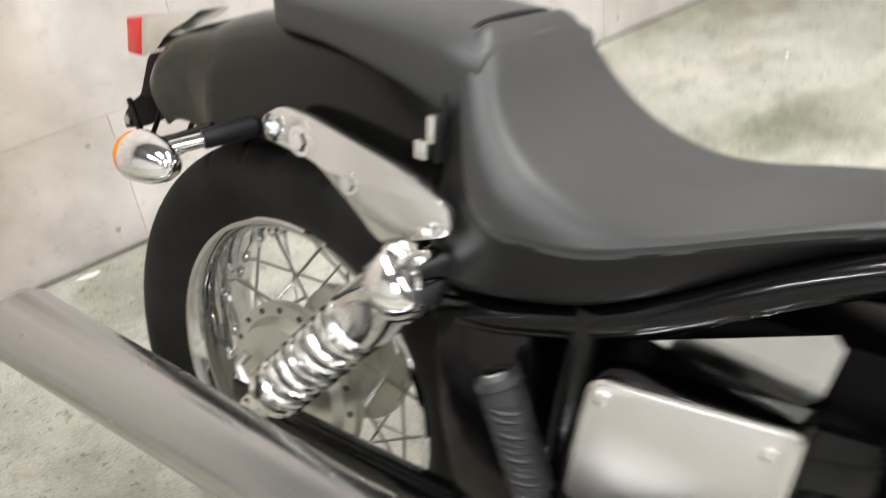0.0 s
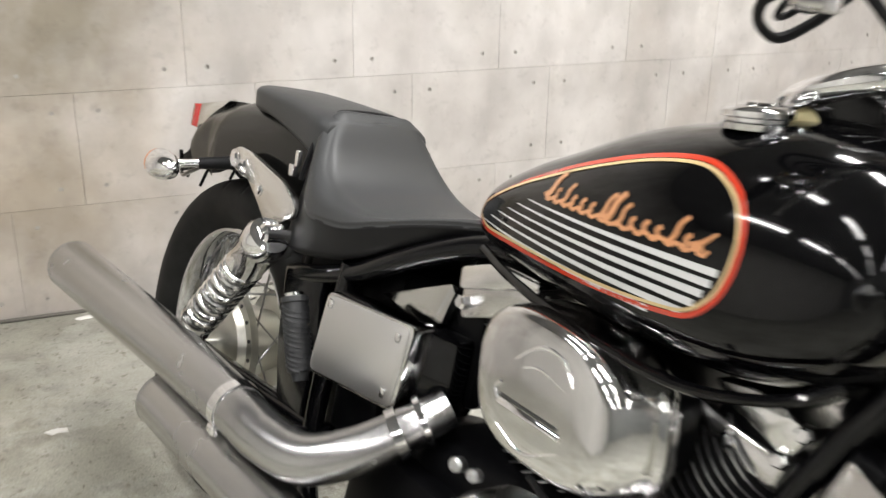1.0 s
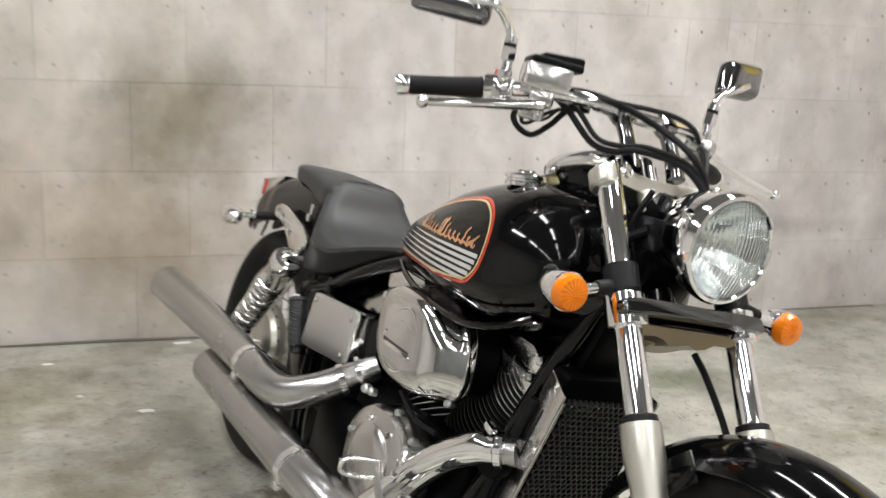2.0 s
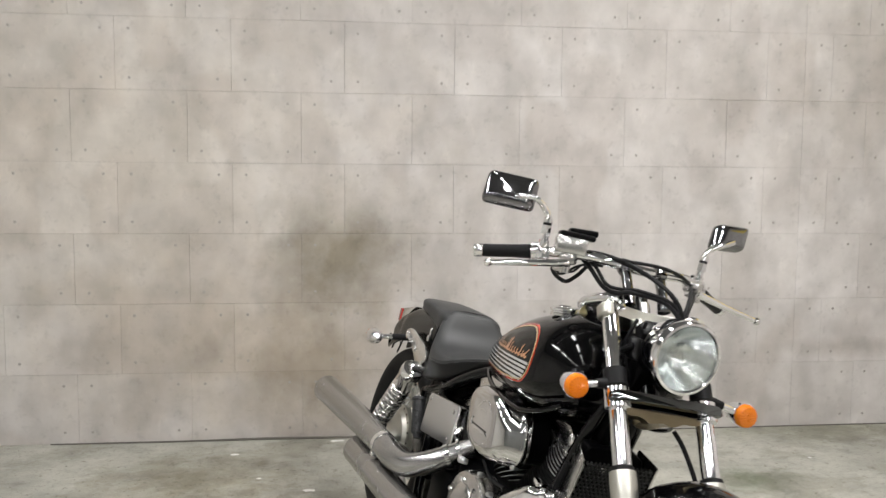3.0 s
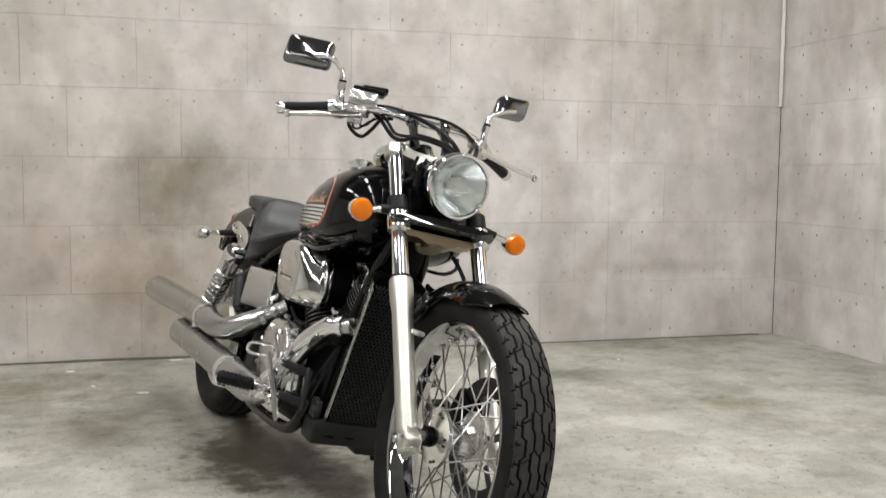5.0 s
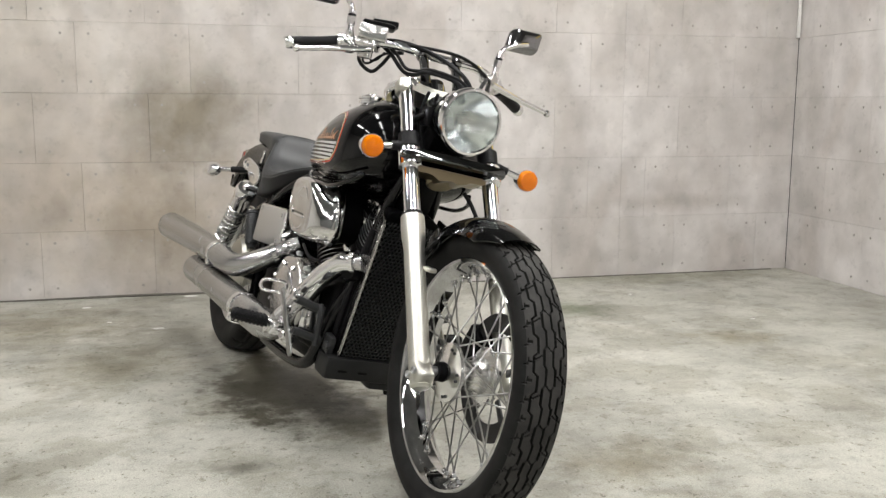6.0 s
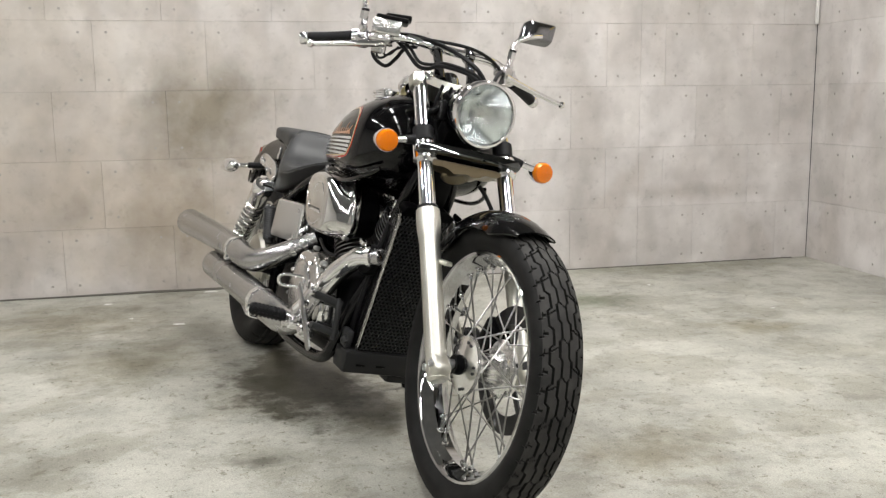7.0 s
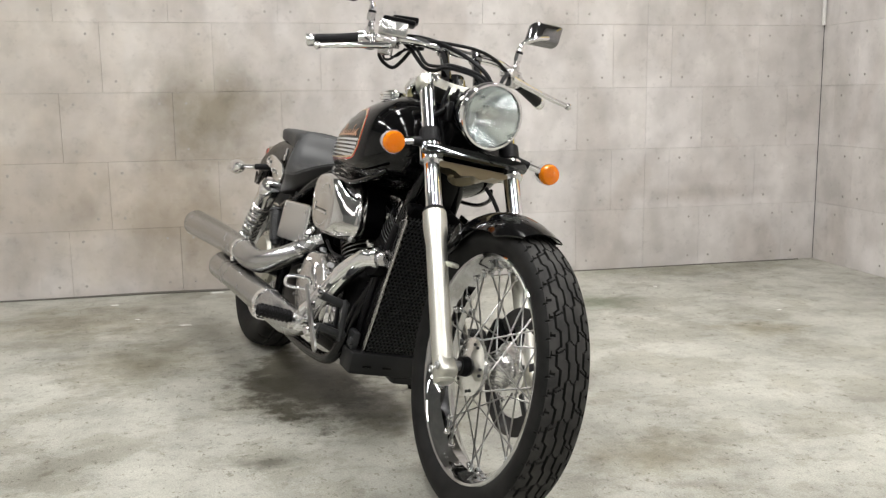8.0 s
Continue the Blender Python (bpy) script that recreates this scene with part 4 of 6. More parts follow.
for side in (-1, 1):
    bm = bmesh.new()
    tube(bm, [leg(0.49, side, 0.085), front_c + V((-0.13, side * 0.074, 0.285)), front_c + V((-0.20, side * 0.07, 0.24))], 0.007, 10)
    rbox(bm, front_c + V((-0.155, side * 0.073, 0.27)), (0.07, 0.006, 0.045), 0.002, (0, -40, 0))
    part("fender_stay", bm, FRAME, ff, xf=STEER)

# fuel tank
SECT = [(0.632, 0.03, 0.735, 0.774), (0.65, 0.074, 0.721, 0.788), (0.68, 0.111, 0.709, 0.808), (0.74, 0.141, 0.698, 0.84), (0.8, 0.163, 0.692, 0.866), (0.88, 0.186, 0.684, 0.902), (0.96, 0.202, 0.678, 0.925), (1.04, 0.208, 0.675, 0.94), (1.1, 0.208, 0.679, 0.943), (1.15, 0.2, 0.692, 0.936), (1.19, 0.18, 0.714, 0.919), (1.218, 0.145, 0.742, 0.894), (1.236, 0.094, 0.778, 0.866), (1.243, 0.038, 0.805, 0.842)]
xs = [s[0] for s in SECT]


def along(col, x):
    """A smooth run of a column of SECT."""
    pts = spline([V((s[0], s[col], 0)) for s in SECT], 8)
    return float(np.interp(x, [p.x for p in pts], [p.y for p in pts]))


bm = bmesh.new()
rings = []
for x in np.concatenate([np.linspace(0.632, 0.70, 12), np.linspace(0.71, 1.17, 40), np.linspace(1.178, 1.243, 14)]):
    w, b, t = along(1, x), along(2, x), along(3, x)
    zc = b + 0.42 * (t - b)
    ring = []
    for k in range(56):
        a = 2 * math.pi * k / 56
        c, s = math.cos(a), math.sin(a)
        y = w * math.copysign(abs(c) ** 0.80, c)
        z = zc + (t - zc) * abs(s) ** 0.92 if s >= 0 else zc - (zc - b) * abs(s) ** 0.62
        ring.append(V((x, y, z)))
    rings.append(ring)
skin(bm, rings)
tank_bm = bm.copy()
tank = part("fuel_tank", bm, PAINT, bike, "glossy black teardrop fuel tank with emblem")
from mathutils.bvhtree import BVHTree
tank_bm.normal_update()
tank_bm.verts.index_update()
tank_bm.faces.index_update()
tank_bm.verts.ensure_lookup_table()
tank_bm.faces.ensure_lookup_table()
TANK = BVHTree.FromBMesh(tank_bm)
tank_bm.free()


def on_tank(x, z, lift):
    hit = TANK.ray_cast(V((x, -0.6, z)), V((0, 1, 0)))
    p, nrm = (hit[0], hit[1]) if hit[0] is not None else (V((x, -0.1, z)), V((0, -1, 0)))
    return p + nrm * (lift if nrm.y < 0 else -lift)


def band(bm, pts, width, lift):
    """A thin painted line along (x, z) points on the tank's side; width: one or one for each end."""
    w0, w1 = width if isinstance(width, tuple) else (width, width)
    prev = None
    m = len(pts)
    for i, p in enumerate(pts):
        a, b = V(pts[max(i - 1, 0)]), V(pts[min(i + 1, m - 1)])
        d = (b - a).normalized()
        s = V((-d.y, d.x)) * (w0 + (w1 - w0) * i / (m - 1)) / 2
        row = [bm.verts.new(on_tank(p[0] + s.x * f, p[1] + s.y * f, lift)) for f in (-1, 0, 1)]
        if prev:
            for k in range(2):
                bm.faces.new((prev[k], prev[k + 1], row[k + 1], row[k]))
        prev = row


EMB = [(0.676, 0.748), (0.690, 0.769), (0.758, 0.805), (0.829, 0.835), (0.893, 0.857), (0.951, 0.874), (0.998, 0.883), (1.033, 0.884), (1.062, 0.875), (1.084, 0.860), (1.098, 0.838), (1.103, 0.814), (1.100, 0.788), (1.089, 0.765), (1.066, 0.747), (1.030, 0.741), (0.970, 0.738), (0.887, 0.737), (0.782, 0.738), (0.712, 0.738)]
ring2 = [(p.x, p.y) for p in spline([V((*p, 0)) for p in EMB + EMB[:1]], 8)]
for scale_in, wid, m, nm in ((0.0, 0.0050, REDLINE, "red_line"), (0.0052, 0.0034, GOLD, "gold_line")):
    cx, cz = 0.93, 0.805
    pts = []
    for x, z in ring2:
        d = V((x - cx, z - cz))
        nrm = V((d.x * 0.25, d.y)).normalized()
        pts.append((x - nrm.x * scale_in, z - nrm.y * scale_in))
    bm = bmesh.new()
    band(bm, pts, wid, 0.0008 + scale_in * 0.03)
    part(nm, bm, m, tank)
for k in range(6):
    bm = bmesh.new()
    x0, z0 = 0.801 - 0.0205 * k, 0.7945 - 0.0093 * k
    x1, z1 = (1.089, 1.085, 1.079, 1.072, 1.060, 1.020)[k], 0.7925 - 0.0108 * k
    band(bm, [(x0 + (x1 - x0) * i / 30, z0 + (z1 - z0) * i / 30) for i in range(31)], (0.0012, 0.0072), 0.0008)
    part("stripe", bm, STRIPE, tank, "silver tapering stripe")
# copper emblem: a wavy foot line with slanted strokes, two groups
for x0, x1, tall in ((0.836, 0.936, (0.031, 0.014, 0.024, 0.013, 0.014, 0.013, 0.029)), (0.946, 1.064, (0.032, 0.024, 0.013, 0.014, 0.013, 0.029, 0.014, 0.013))):
    bm = bmesh.new()
    band(bm, [(x0 - 0.006 + (x1 - x0 + 0.016) * i / 40, 0.8055 + 0.0022 * math.sin(i * 1.1) + (0.004 if i in (0, 40) else 0)) for i in range(41)], (0.0046, 0.0040), 0.0009)
    part("emblem_foot", bm, COPPER, tank, "wavy copper coloured emblem line")
    m = len(tall)
    for k, hgt in enumerate(tall):
        x = x0 + (x1 - x0) * k / (m - 1)
        bm = bmesh.new()
        band(bm, [(x - 0.002 + 0.55 * hgt * i / 8 + 0.0022 * math.sin(i * 0.8), 0.8045 + hgt * i / 8) for i in range(9)], (0.0056, 0.0048) if hgt < 0.02 else (0.0100, 0.0070) if k == 0 else (0.0060, 0.0046), 0.0010)
        part("emblem_bar", bm, COPPER, tank, "slanted copper coloured emblem stroke" if k == 0 else "")
bm = bmesh.new()
band(bm, [(1.054 + 0.024 * i / 8, 0.808 + 0.018 * (i / 8) ** 1.4) for i in range(9)], (0.009, 0.0025), 0.0010)
part("emblem_curl", bm, COPPER, tank)
# tank seam and cap
bm = bmesh.new()
for side in (-1, 1):
    tube(bm, [(x, side * (along(1, x) * 0.93), along(2, x) + 0.004) for x in (0.70, 0.78, 0.88, 0.98, 1.08, 1.16, 1.20)], 0.006, 10)
part("tank_seam", bm, PAINT, tank)
cp = V((1.026, -0.104, 0.0))
hit = TANK.ray_cast(V((cp.x, cp.y, 1.2)), V((0, 0, -1)))
cp = hit[0]
up_c = (hit[1] + V((0, 0, 1.5))).normalized()
bm = bmesh.new()
lathe(bm, [(-0.004, 0.034), (0.002, 0.035), (0.004, 0.032), (0.007, 0.032), (0.009, 0.036), (0.014, 0.036), (0.018, 0.031), (0.019, 0.018), (0.022, 0.016), (0.023, 0.010), (0.023, 0.0)], cp, up_c, 40)
part("fuel_cap", bm, CHROME, tank, "chrome fuel filler cap")


# seat
def padded(name, sect, label, p=0.5, k=44, steps=40, tuck=0.0, rise=0.0):
    xs_ = [s[0] for s in sect]
    lines = [spline([V((s[0], s[c], 0)) for s in sect], 8) for c in (1, 2, 3)]
    rings = []
    for x in np.linspace(xs_[0], xs_[-1], steps):
        w, b, t = (float(np.interp(x, [q.x for q in ln], [q.y for q in ln])) for ln in lines)
        zc = b + 0.45 * (t - b)
        ring = []
        for i in range(k):
            a = 2 * math.pi * i / k
            c, s = math.cos(a), math.sin(a)
            high = abs(s) ** p if s > 0 else 0.0
            y = w * math.copysign(abs(c) ** p, c) * (1 - (tuck + rise * max(t - 0.722, 0)) * high)
            z = zc + (t - zc) * abs(s) ** p if s >= 0 else zc - (zc - b) * abs(s) ** 0.5
            ring.append(V((x, y, z)))
        rings.append(ring)
    bm = bmesh.new()
    skin(bm, rings)
    return part(name, bm, VINYL, bike, label, sharp=70)


# x, half-width and height at the base, at the seam and at the pad's edge
SEAT = [(0.244, 0.098, 0.640, 0.072, 0.745, 0.050, 0.775), (0.252, 0.122, 0.612, 0.090, 0.770, 0.064, 0.808), (0.262, 0.134, 0.598, 0.102, 0.772, 0.071, 0.821), (0.275, 0.139, 0.593, 0.114, 0.750, 0.077, 0.815),
        (0.290, 0.141, 0.592, 0.128, 0.712, 0.087, 0.795), (0.312, 0.142, 0.592, 0.143, 0.679, 0.107, 0.757), (0.340, 0.142, 0.596, 0.151, 0.665, 0.119, 0.727), (0.375, 0.141, 0.602, 0.152, 0.664, 0.122, 0.707),
        (0.430, 0.138, 0.616, 0.147, 0.668, 0.119, 0.693), (0.490, 0.125, 0.641, 0.134, 0.685, 0.111, 0.695), (0.550, 0.104, 0.672, 0.113, 0.703, 0.093, 0.711), (0.610, 0.078, 0.700, 0.086, 0.718, 0.068, 0.727),
        (0.670, 0.054, 0.710, 0.060, 0.726, 0.046, 0.739), (0.700, 0.045, 0.704, 0.055, 0.722, 0.040, 0.744), (0.715, 0.020, 0.715, 0.025, 0.725, 0.018, 0.738)]
lines = [spline([V((s[0], s[c], 0)) for s in SEAT], 8) for c in range(1, 7)]
rings = []
for x in np.concatenate([np.linspace(0.244, 0.33, 36), np.linspace(0.335, 0.70, 50), np.linspace(0.703, 0.715, 6)]):
    wb, zb, ws, zs, wt, zt = (float(np.interp(x, [q.x for q in ln], [q.y for q in ln])) for ln in lines)
    swell = 0.14 + 0.08 * max(0.0, min((x - 0.30) / 0.12, 1.0))
    wm, zm = (ws + wt) / 2 + swell * (zt - zs), (zs + zt) / 2 + swell * (ws - wt)
    half = [V((wb, zb)), V((ws - 0.001, zs - 0.006)), V((ws - 0.0022, zs)), V((ws - 0.0005, zs + 0.005)), V((wm, zm)), V((wt, zt))]
    outline = half + [V((-p.x, p.y)) for p in half[::-1]]
    rad = 0.34 * (zt - zs)
    done = []
    for i, p in enumerate(outline):
        r = max(0.010, min(0.024 + 0.7 * max(0.0, min(x - 0.30, 0.05)), rad * 1.6)) if i in (5, 6) else 0.002 if i in (1, 2, 3, 8, 9, 10) else 0.022 if i in (4, 7) else 0.012
        pa, pb = outline[i - 1], outline[(i + 1) % len(outline)]
        da, db = pa - p, pb - p
        r = min(r, da.length * 0.45, db.length * 0.45)
        e0, e1 = p + da.normalized() * r, p + db.normalized() * r
        for j in range(6):
            t = j / 5
            done.append((1 - t) ** 2 * e0 + 2 * t * (1 - t) * p + t * t * e1)
    rings.append([V((x, p.x, p.y)) for p in done])
bm = bmesh.new()
skin(bm, rings)
seat = part("rider_seat", bm, VINYL, bike, "black vinyl stepped rider seat", sharp=70)
# faces below the seam take the shade-darkened vinyl
seat.data.materials.append(SKIRT)
seam = lines[3]
for f in seat.data.polygons:
    if f.center.z < np.interp(f.center.x, [q.x for q in seam], [q.y for q in seam]) - 0.003:
        f.material_index = 1
PILL = [(-0.036, 0.022, 0.79, 0.807), (-0.028, 0.05, 0.78, 0.819), (0.0, 0.078, 0.776, 0.828), (0.08, 0.092, 0.772, 0.828), (0.18, 0.1, 0.75, 0.825), (0.25, 0.106, 0.729, 0.819), (0.285, 0.1, 0.729, 0.808)]
padded("pillion_seat", PILL, "black vinyl pillion pad", tuck=-0.06)
for side in (-1, 1):
    bm = bmesh.new()
    line = [(0.256, side * 0.118, 0.700), (0.253, side * 0.104, 0.755), (0.252, side * 0.084, 0.796), (0.252, side * 0.062, 0.815), (0.252, side * 0.03, 0.819), (0.252, 0.0, 0.820)]
    tube(bm, line, 0.0045, 8)
    part("seat_piping", bm, RUBBER, seat, "black edge piping")
    bm = bmesh.new()
    rbox(bm, (0.258, side * 0.130, 0.735), (0.010, 0.010, 0.028), 0.003)
    rbox(bm, (0.247, side * 0.130, 0.714), (0.016, 0.010, 0.020), 0.003)
    part("seat_bracket", bm, CHROME, seat)

# rear fender
bm = bmesh.new()
TOPS = [(-0.284, 0.698), (-0.270, 0.720), (-0.240, 0.740), (-0.200, 0.754), (-0.155, 0.767), (-0.076, 0.788), (0.05, 0.803), (0.16, 0.797), (0.26, 0.765), (0.33, 0.715), (0.37, 0.65)]
line = spline([V((x, z, 0)) for x, z in TOPS], 5)
rings = []
for p in line:
    u = (p.x + 0.277) / 0.647
    w = 0.097 - 0.016 * max(0, 0.25 - u) * 4
    depth = 0.115 + 0.02 * math.sin(math.pi * u) - 0.05 * max(0, 0.12 - u) * 8
    outer, inner = [], []
    for j in range(17):
        b = -1 + 2 * j / 16
        a = b * math.pi / 2
        y = w * math.copysign(abs(math.sin(a)) ** 0.8, b)
        drop = depth * (1 - abs(math.cos(a)) ** 0.75)
        back = 1.15 * drop * max(0.0, min((-0.11 - p.x) / 0.15, 1.0))
        outer.append(V((p.x + back, y, p.y - drop)))
        inner.append(V((p.x + back, y * 0.96, p.y - drop - 0.003)))
    rings.append(outer + inner[::-1])
skin(bm, rings)
part("rear_fender", bm, FENDER, bike, "glossy black rear fender")
# tail lamp
bm = bmesh.new()
slab(bm, [V(p) for p in fillet([(-0.331, 0.747), (-0.200, 0.772), (-0.225, 0.757), (-0.277, 0.728), (-0.300, 0.708), (-0.338, 0.691)], 0.005)], 0.025, 0.050, 0.004)
tl = part("tail_lamp", bm, BRIGHT, bike, "chrome tail lamp with red lens")
bm = bmesh.new()
slab(bm, [V(p) for p in fillet([(-0.366, 0.742), (-0.3315, 0.746), (-0.3385, 0.692), (-0.371, 0.692)], 0.005)], 0.024, 0.048, 0.004)
part("lens", bm, RED, tl, "red tail lamp lens")
bm = bmesh.new()
for side in (-1, 1):
    slab(bm, [V(p) for p in fillet([(-0.338, 0.690), (-0.300, 0.702), (-0.285, 0.650), (-0.256, 0.632), (-0.364, 0.586), (-0.412, 0.574), (-0.410, 0.594), (-0.390, 0.616), (-0.366, 0.630)], 0.008)], 0.0, 0.005, 0.0015, lambda p: V((p.x, side * (0.035 - p.y), p.z)))
rbox(bm, (-0.335, 0, 0.640), (0.020, 0.07, 0.05), 0.004, (0, -30, 0))
for side in (-1, 1):
    tube(bm, [(-0.300, side * 0.05, 0.640), (-0.312, side * 0.05, 0.614), (-0.335, side * 0.05, 0.578)], 0.0035, 8)
    tube(bm, [(-0.215, side * 0.05, 0.665), (-0.229, side * 0.05, 0.639), (-0.270, side * 0.05, 0.572)], 0.0035, 8)
br = part("plate_bracket", bm, PLASTIC, bike, "black number plate bracket", xf=Matrix.Translation((0.040, 0, 0.014)))
for side in (-1, 1):
    bm = bmesh.new()
    lathe(bm, [(0, 0.007), (0.004, 0.007), (0.005, 0.004), (0.005, 0)], V((-0.358, side * 0.0405, 0.604)), (0, side, 0), 8)
    part("bolt", bm, STEEL, br)
bm = bmesh.new()
for side in (-1, 1):
    tube(bm, [(-0.33, side * 0.055, 0.64), (-0.28, side * 0.07, 0.60), (-0.20, side * 0.09, 0.62), (-0.10, side * 0.095, 0.66)], 0.0045, 8)
part("signal_stay", bm, FRAME, bike)

# fender struts
STRUT = [(0.018, 0.705), (0.052, 0.724), (0.10, 0.722), (0.235, 0.700), (0.292, 0.677), (0.296, 0.652), (0.262, 0.637), (0.205, 0.614), (0.165, 0.640), (0.105, 0.676), (0.022, 0.684)]
for side in (-1, 1):
    bm = bmesh.new()
    slab(bm, [V(p) for p in fillet(STRUT, 0.014)], 0.0, 0.014, 0.004, lambda p: V((p.x, side * (0.133 - p.y - 0.08 * (0.29 - p.x)), p.z - 0.006)))
    st = part("fender_strut", bm, BRIGHT, bike, "chrome fender strut")
    for bx, bz, r in ((0.045, 0.701, 0.012), (0.085, 0.694, 0.012), (0.16, 0.668, 0.009)):
        bm = bmesh.new()
        lathe(bm, [(0.010, r), (0.016, r), (0.019, r * 0.75), (0.019, 0)], V((bx, side * (0.133 - 0.08 * (0.29 - bx)), bz - 0.007)), (0, side, 0), 6)
        lathe(bm, [(0.013, r * 1.35), (0.0155, r * 1.35)], V((bx, side * (0.133 - 0.08 * (0.29 - bx)), bz - 0.007)), (0, side, 0), 18)
        part("bolt", bm, CHROME, st)

# shock absorbers
for side in (-1, 1):
    a, b = V((0.276, side * 0.170, 0.614)), V((0.044, side * 0.166, 0.370))
    d = (b - a).normalized()
    ln = (b - a).length
    bm = bmesh.new()
    lathe(bm, [(0.0, 0.020), (0.004, 0.033), (0.012, 0.0375), (0.035, 0.0375), (0.040, 0.034), (0.095, 0.034), (0.098, 0.030), (0.098, 0.012)], a, d, 36)
    sh = part("shock_absorber", bm, CHROME, bike, "chrome coil-over rear shock")
    bm = bmesh.new()
    turns = 8.5
    pts = []
    _, u, w = basis(d)
    for k in range(int(turns * 16) + 1):
        an = 2 * math.pi * k / 16
        pts.append(a + d * (0.098 + (ln - 0.098 - 0.05) * k / (turns * 16)) + 0.0285 * (math.cos(an) * u + math.sin(an) * w))
    tube(bm, pts, 0.0068, 10, 1)
    part("spring", bm, BRIGHT, sh, "chrome coil spring")
    bm = bmesh.new()
    lathe(bm, [(0.09, 0.018), (ln - 0.09, 0.018), (ln - 0.085, 0.021), (ln - 0.02, 0.021), (ln - 0.01, 0.015)], a, d, 24)
    part("damper", bm, BRIGHT, sh)
    bm = bmesh.new()
    lathe(bm, [(ln - 0.05, 0.018), (ln - 0.05, 0.034), (ln - 0.042, 0.034), (ln - 0.03, 0.024), (ln - 0.012, 0.022)], a, d, 28)
    part("spring_seat", bm, CHROME, sh)
    for q in (a + d * 0.005, b):
        bm = bmesh.new()
        lathe(bm, [(-0.03, 0.018), (0.012, 0.018), (0.016, 0.014), (0.022, 0.013), (0.022, 0.0)], q, (0, side, 0), 20)
        part("mount", bm, CHROME, sh)

# frame
for side in (-1, 1):
    bm = bmesh.new()
    tube(bm, [(0.255, side * 0.100, 0.545), (0.30, side * 0.110, 0.556), (0.36, side * 0.113, 0.571), (0.453, side * 0.115, 0.603), (0.520, side * 0.111, 0.637), (0.60, side * 0.092, 0.678), (0.68, side * 0.070, 0.705), (0.80, side * 0.055, 0.715), (1.0, side * 0.05, 0.76), (1.16, side * 0.035, 0.84)], 0.0165, 16)
    part("frame_rail", bm, FRAME, bike, "black frame tube")
    bm = bmesh.new()
    tube(bm, [(1.230, side * 0.03, 0.82), (1.204, side * 0.055, 0.72), (1.170, side * 0.064, 0.644), (1.130, side * 0.066, 0.555), (1.106, side * 0.082, 0.45), (1.078, side * 0.120, 0.32), (1.048, side * 0.130, 0.235), (0.98, side * 0.14, 0.175), (0.70, side * 0.14, 0.17), (0.48, side * 0.135, 0.205), (0.42, side * 0.125, 0.30), (0.415, side * 0.12, 0.45), (0.43, side * 0.115, 0.61)], 0.0165, 16)
    part("frame_cradle", bm, FRAME, bike, "black frame cradle tube")
    bm = bmesh.new()
    tube(bm, [(0.44, side * 0.105, 0.325), (0.25, side * 0.115, 0.322), (-0.03, side * 0.118, 0.316)], [0.022, 0.020, 0.017], 16)
    rbox(bm, (-0.012, side * 0.118, 0.314), (0.11, 0.012, 0.048), 0.006)
    part("swingarm", bm, FRAME, bike, "black swingarm")
    bm = bmesh.new()
    slab(bm, [V(p) for p in fillet([(0.262, 0.555), (0.372, 0.575), (0.388, 0.440), (0.376, 0.330), (0.300, 0.325), (0.272, 0.430)], 0.012)], 0.0, 0.016, 0.003, lambda p: V((p.x, side * (0.108 - p.y), p.z)))
    part("frame_plate", bm, FRAME, bike, "black frame side plate")
# black block added for the dark gap between seat and frame tube
bm = bmesh.new()
skin(bm, [[V((x, -w, lo)), V((x, w, lo)), V((x, w, hi)), V((x, -w, hi))] for x, w, lo, hi in ((0.262, 0.095, 0.545, 0.62), (0.33, 0.102, 0.56, 0.62), (0.42, 0.104, 0.588, 0.64), (0.50, 0.100, 0.62, 0.665), (0.58, 0.082, 0.660, 0.70), (0.66, 0.052, 0.690, 0.715))])
part("seat_pan", bm, PLASTIC, bike, "black block added to fill the dark gap above the frame tube")
bm = bmesh.new()
tube(bm, [(0.60, 0, 0.66), (0.85, 0, 0.70), (1.16, 0, 0.86)], 0.026, 18)
part("backbone", bm, FRAME, bike)
bm = bmesh.new()
rbox(bm, (0.41, 0, 0.52), (0.20, 0.15, 0.20), 0.02)
part("electrics_box", bm, ENGINE, bike)
bm = bmesh.new()
rbox(bm, (0.47, 0, 0.37), (0.12, 0.20, 0.16), 0.02)
part("swingarm_pivot", bm, ENGINE, bike)
bm = bmesh.new()
rbox(bm, (0.56, 0, 0.545), (0.24, 0.13, 0.16), 0.02)
part("battery_box", bm, ENGINE, bike, "black battery box below the seat")
bm = bmesh.new()
rbox(bm, (0.285, 0, 0.56), (0.03, 0.20, 0.20), 0.008, (0, 12, 0))
part("inner_fender", bm, PLASTIC, bike)
bm = bmesh.new()
rbox(bm, (0.22, 0.10, 0.30), (0.42, 0.016, 0.05), 0.006)
part("chain_guard", bm, FRAME, bike)

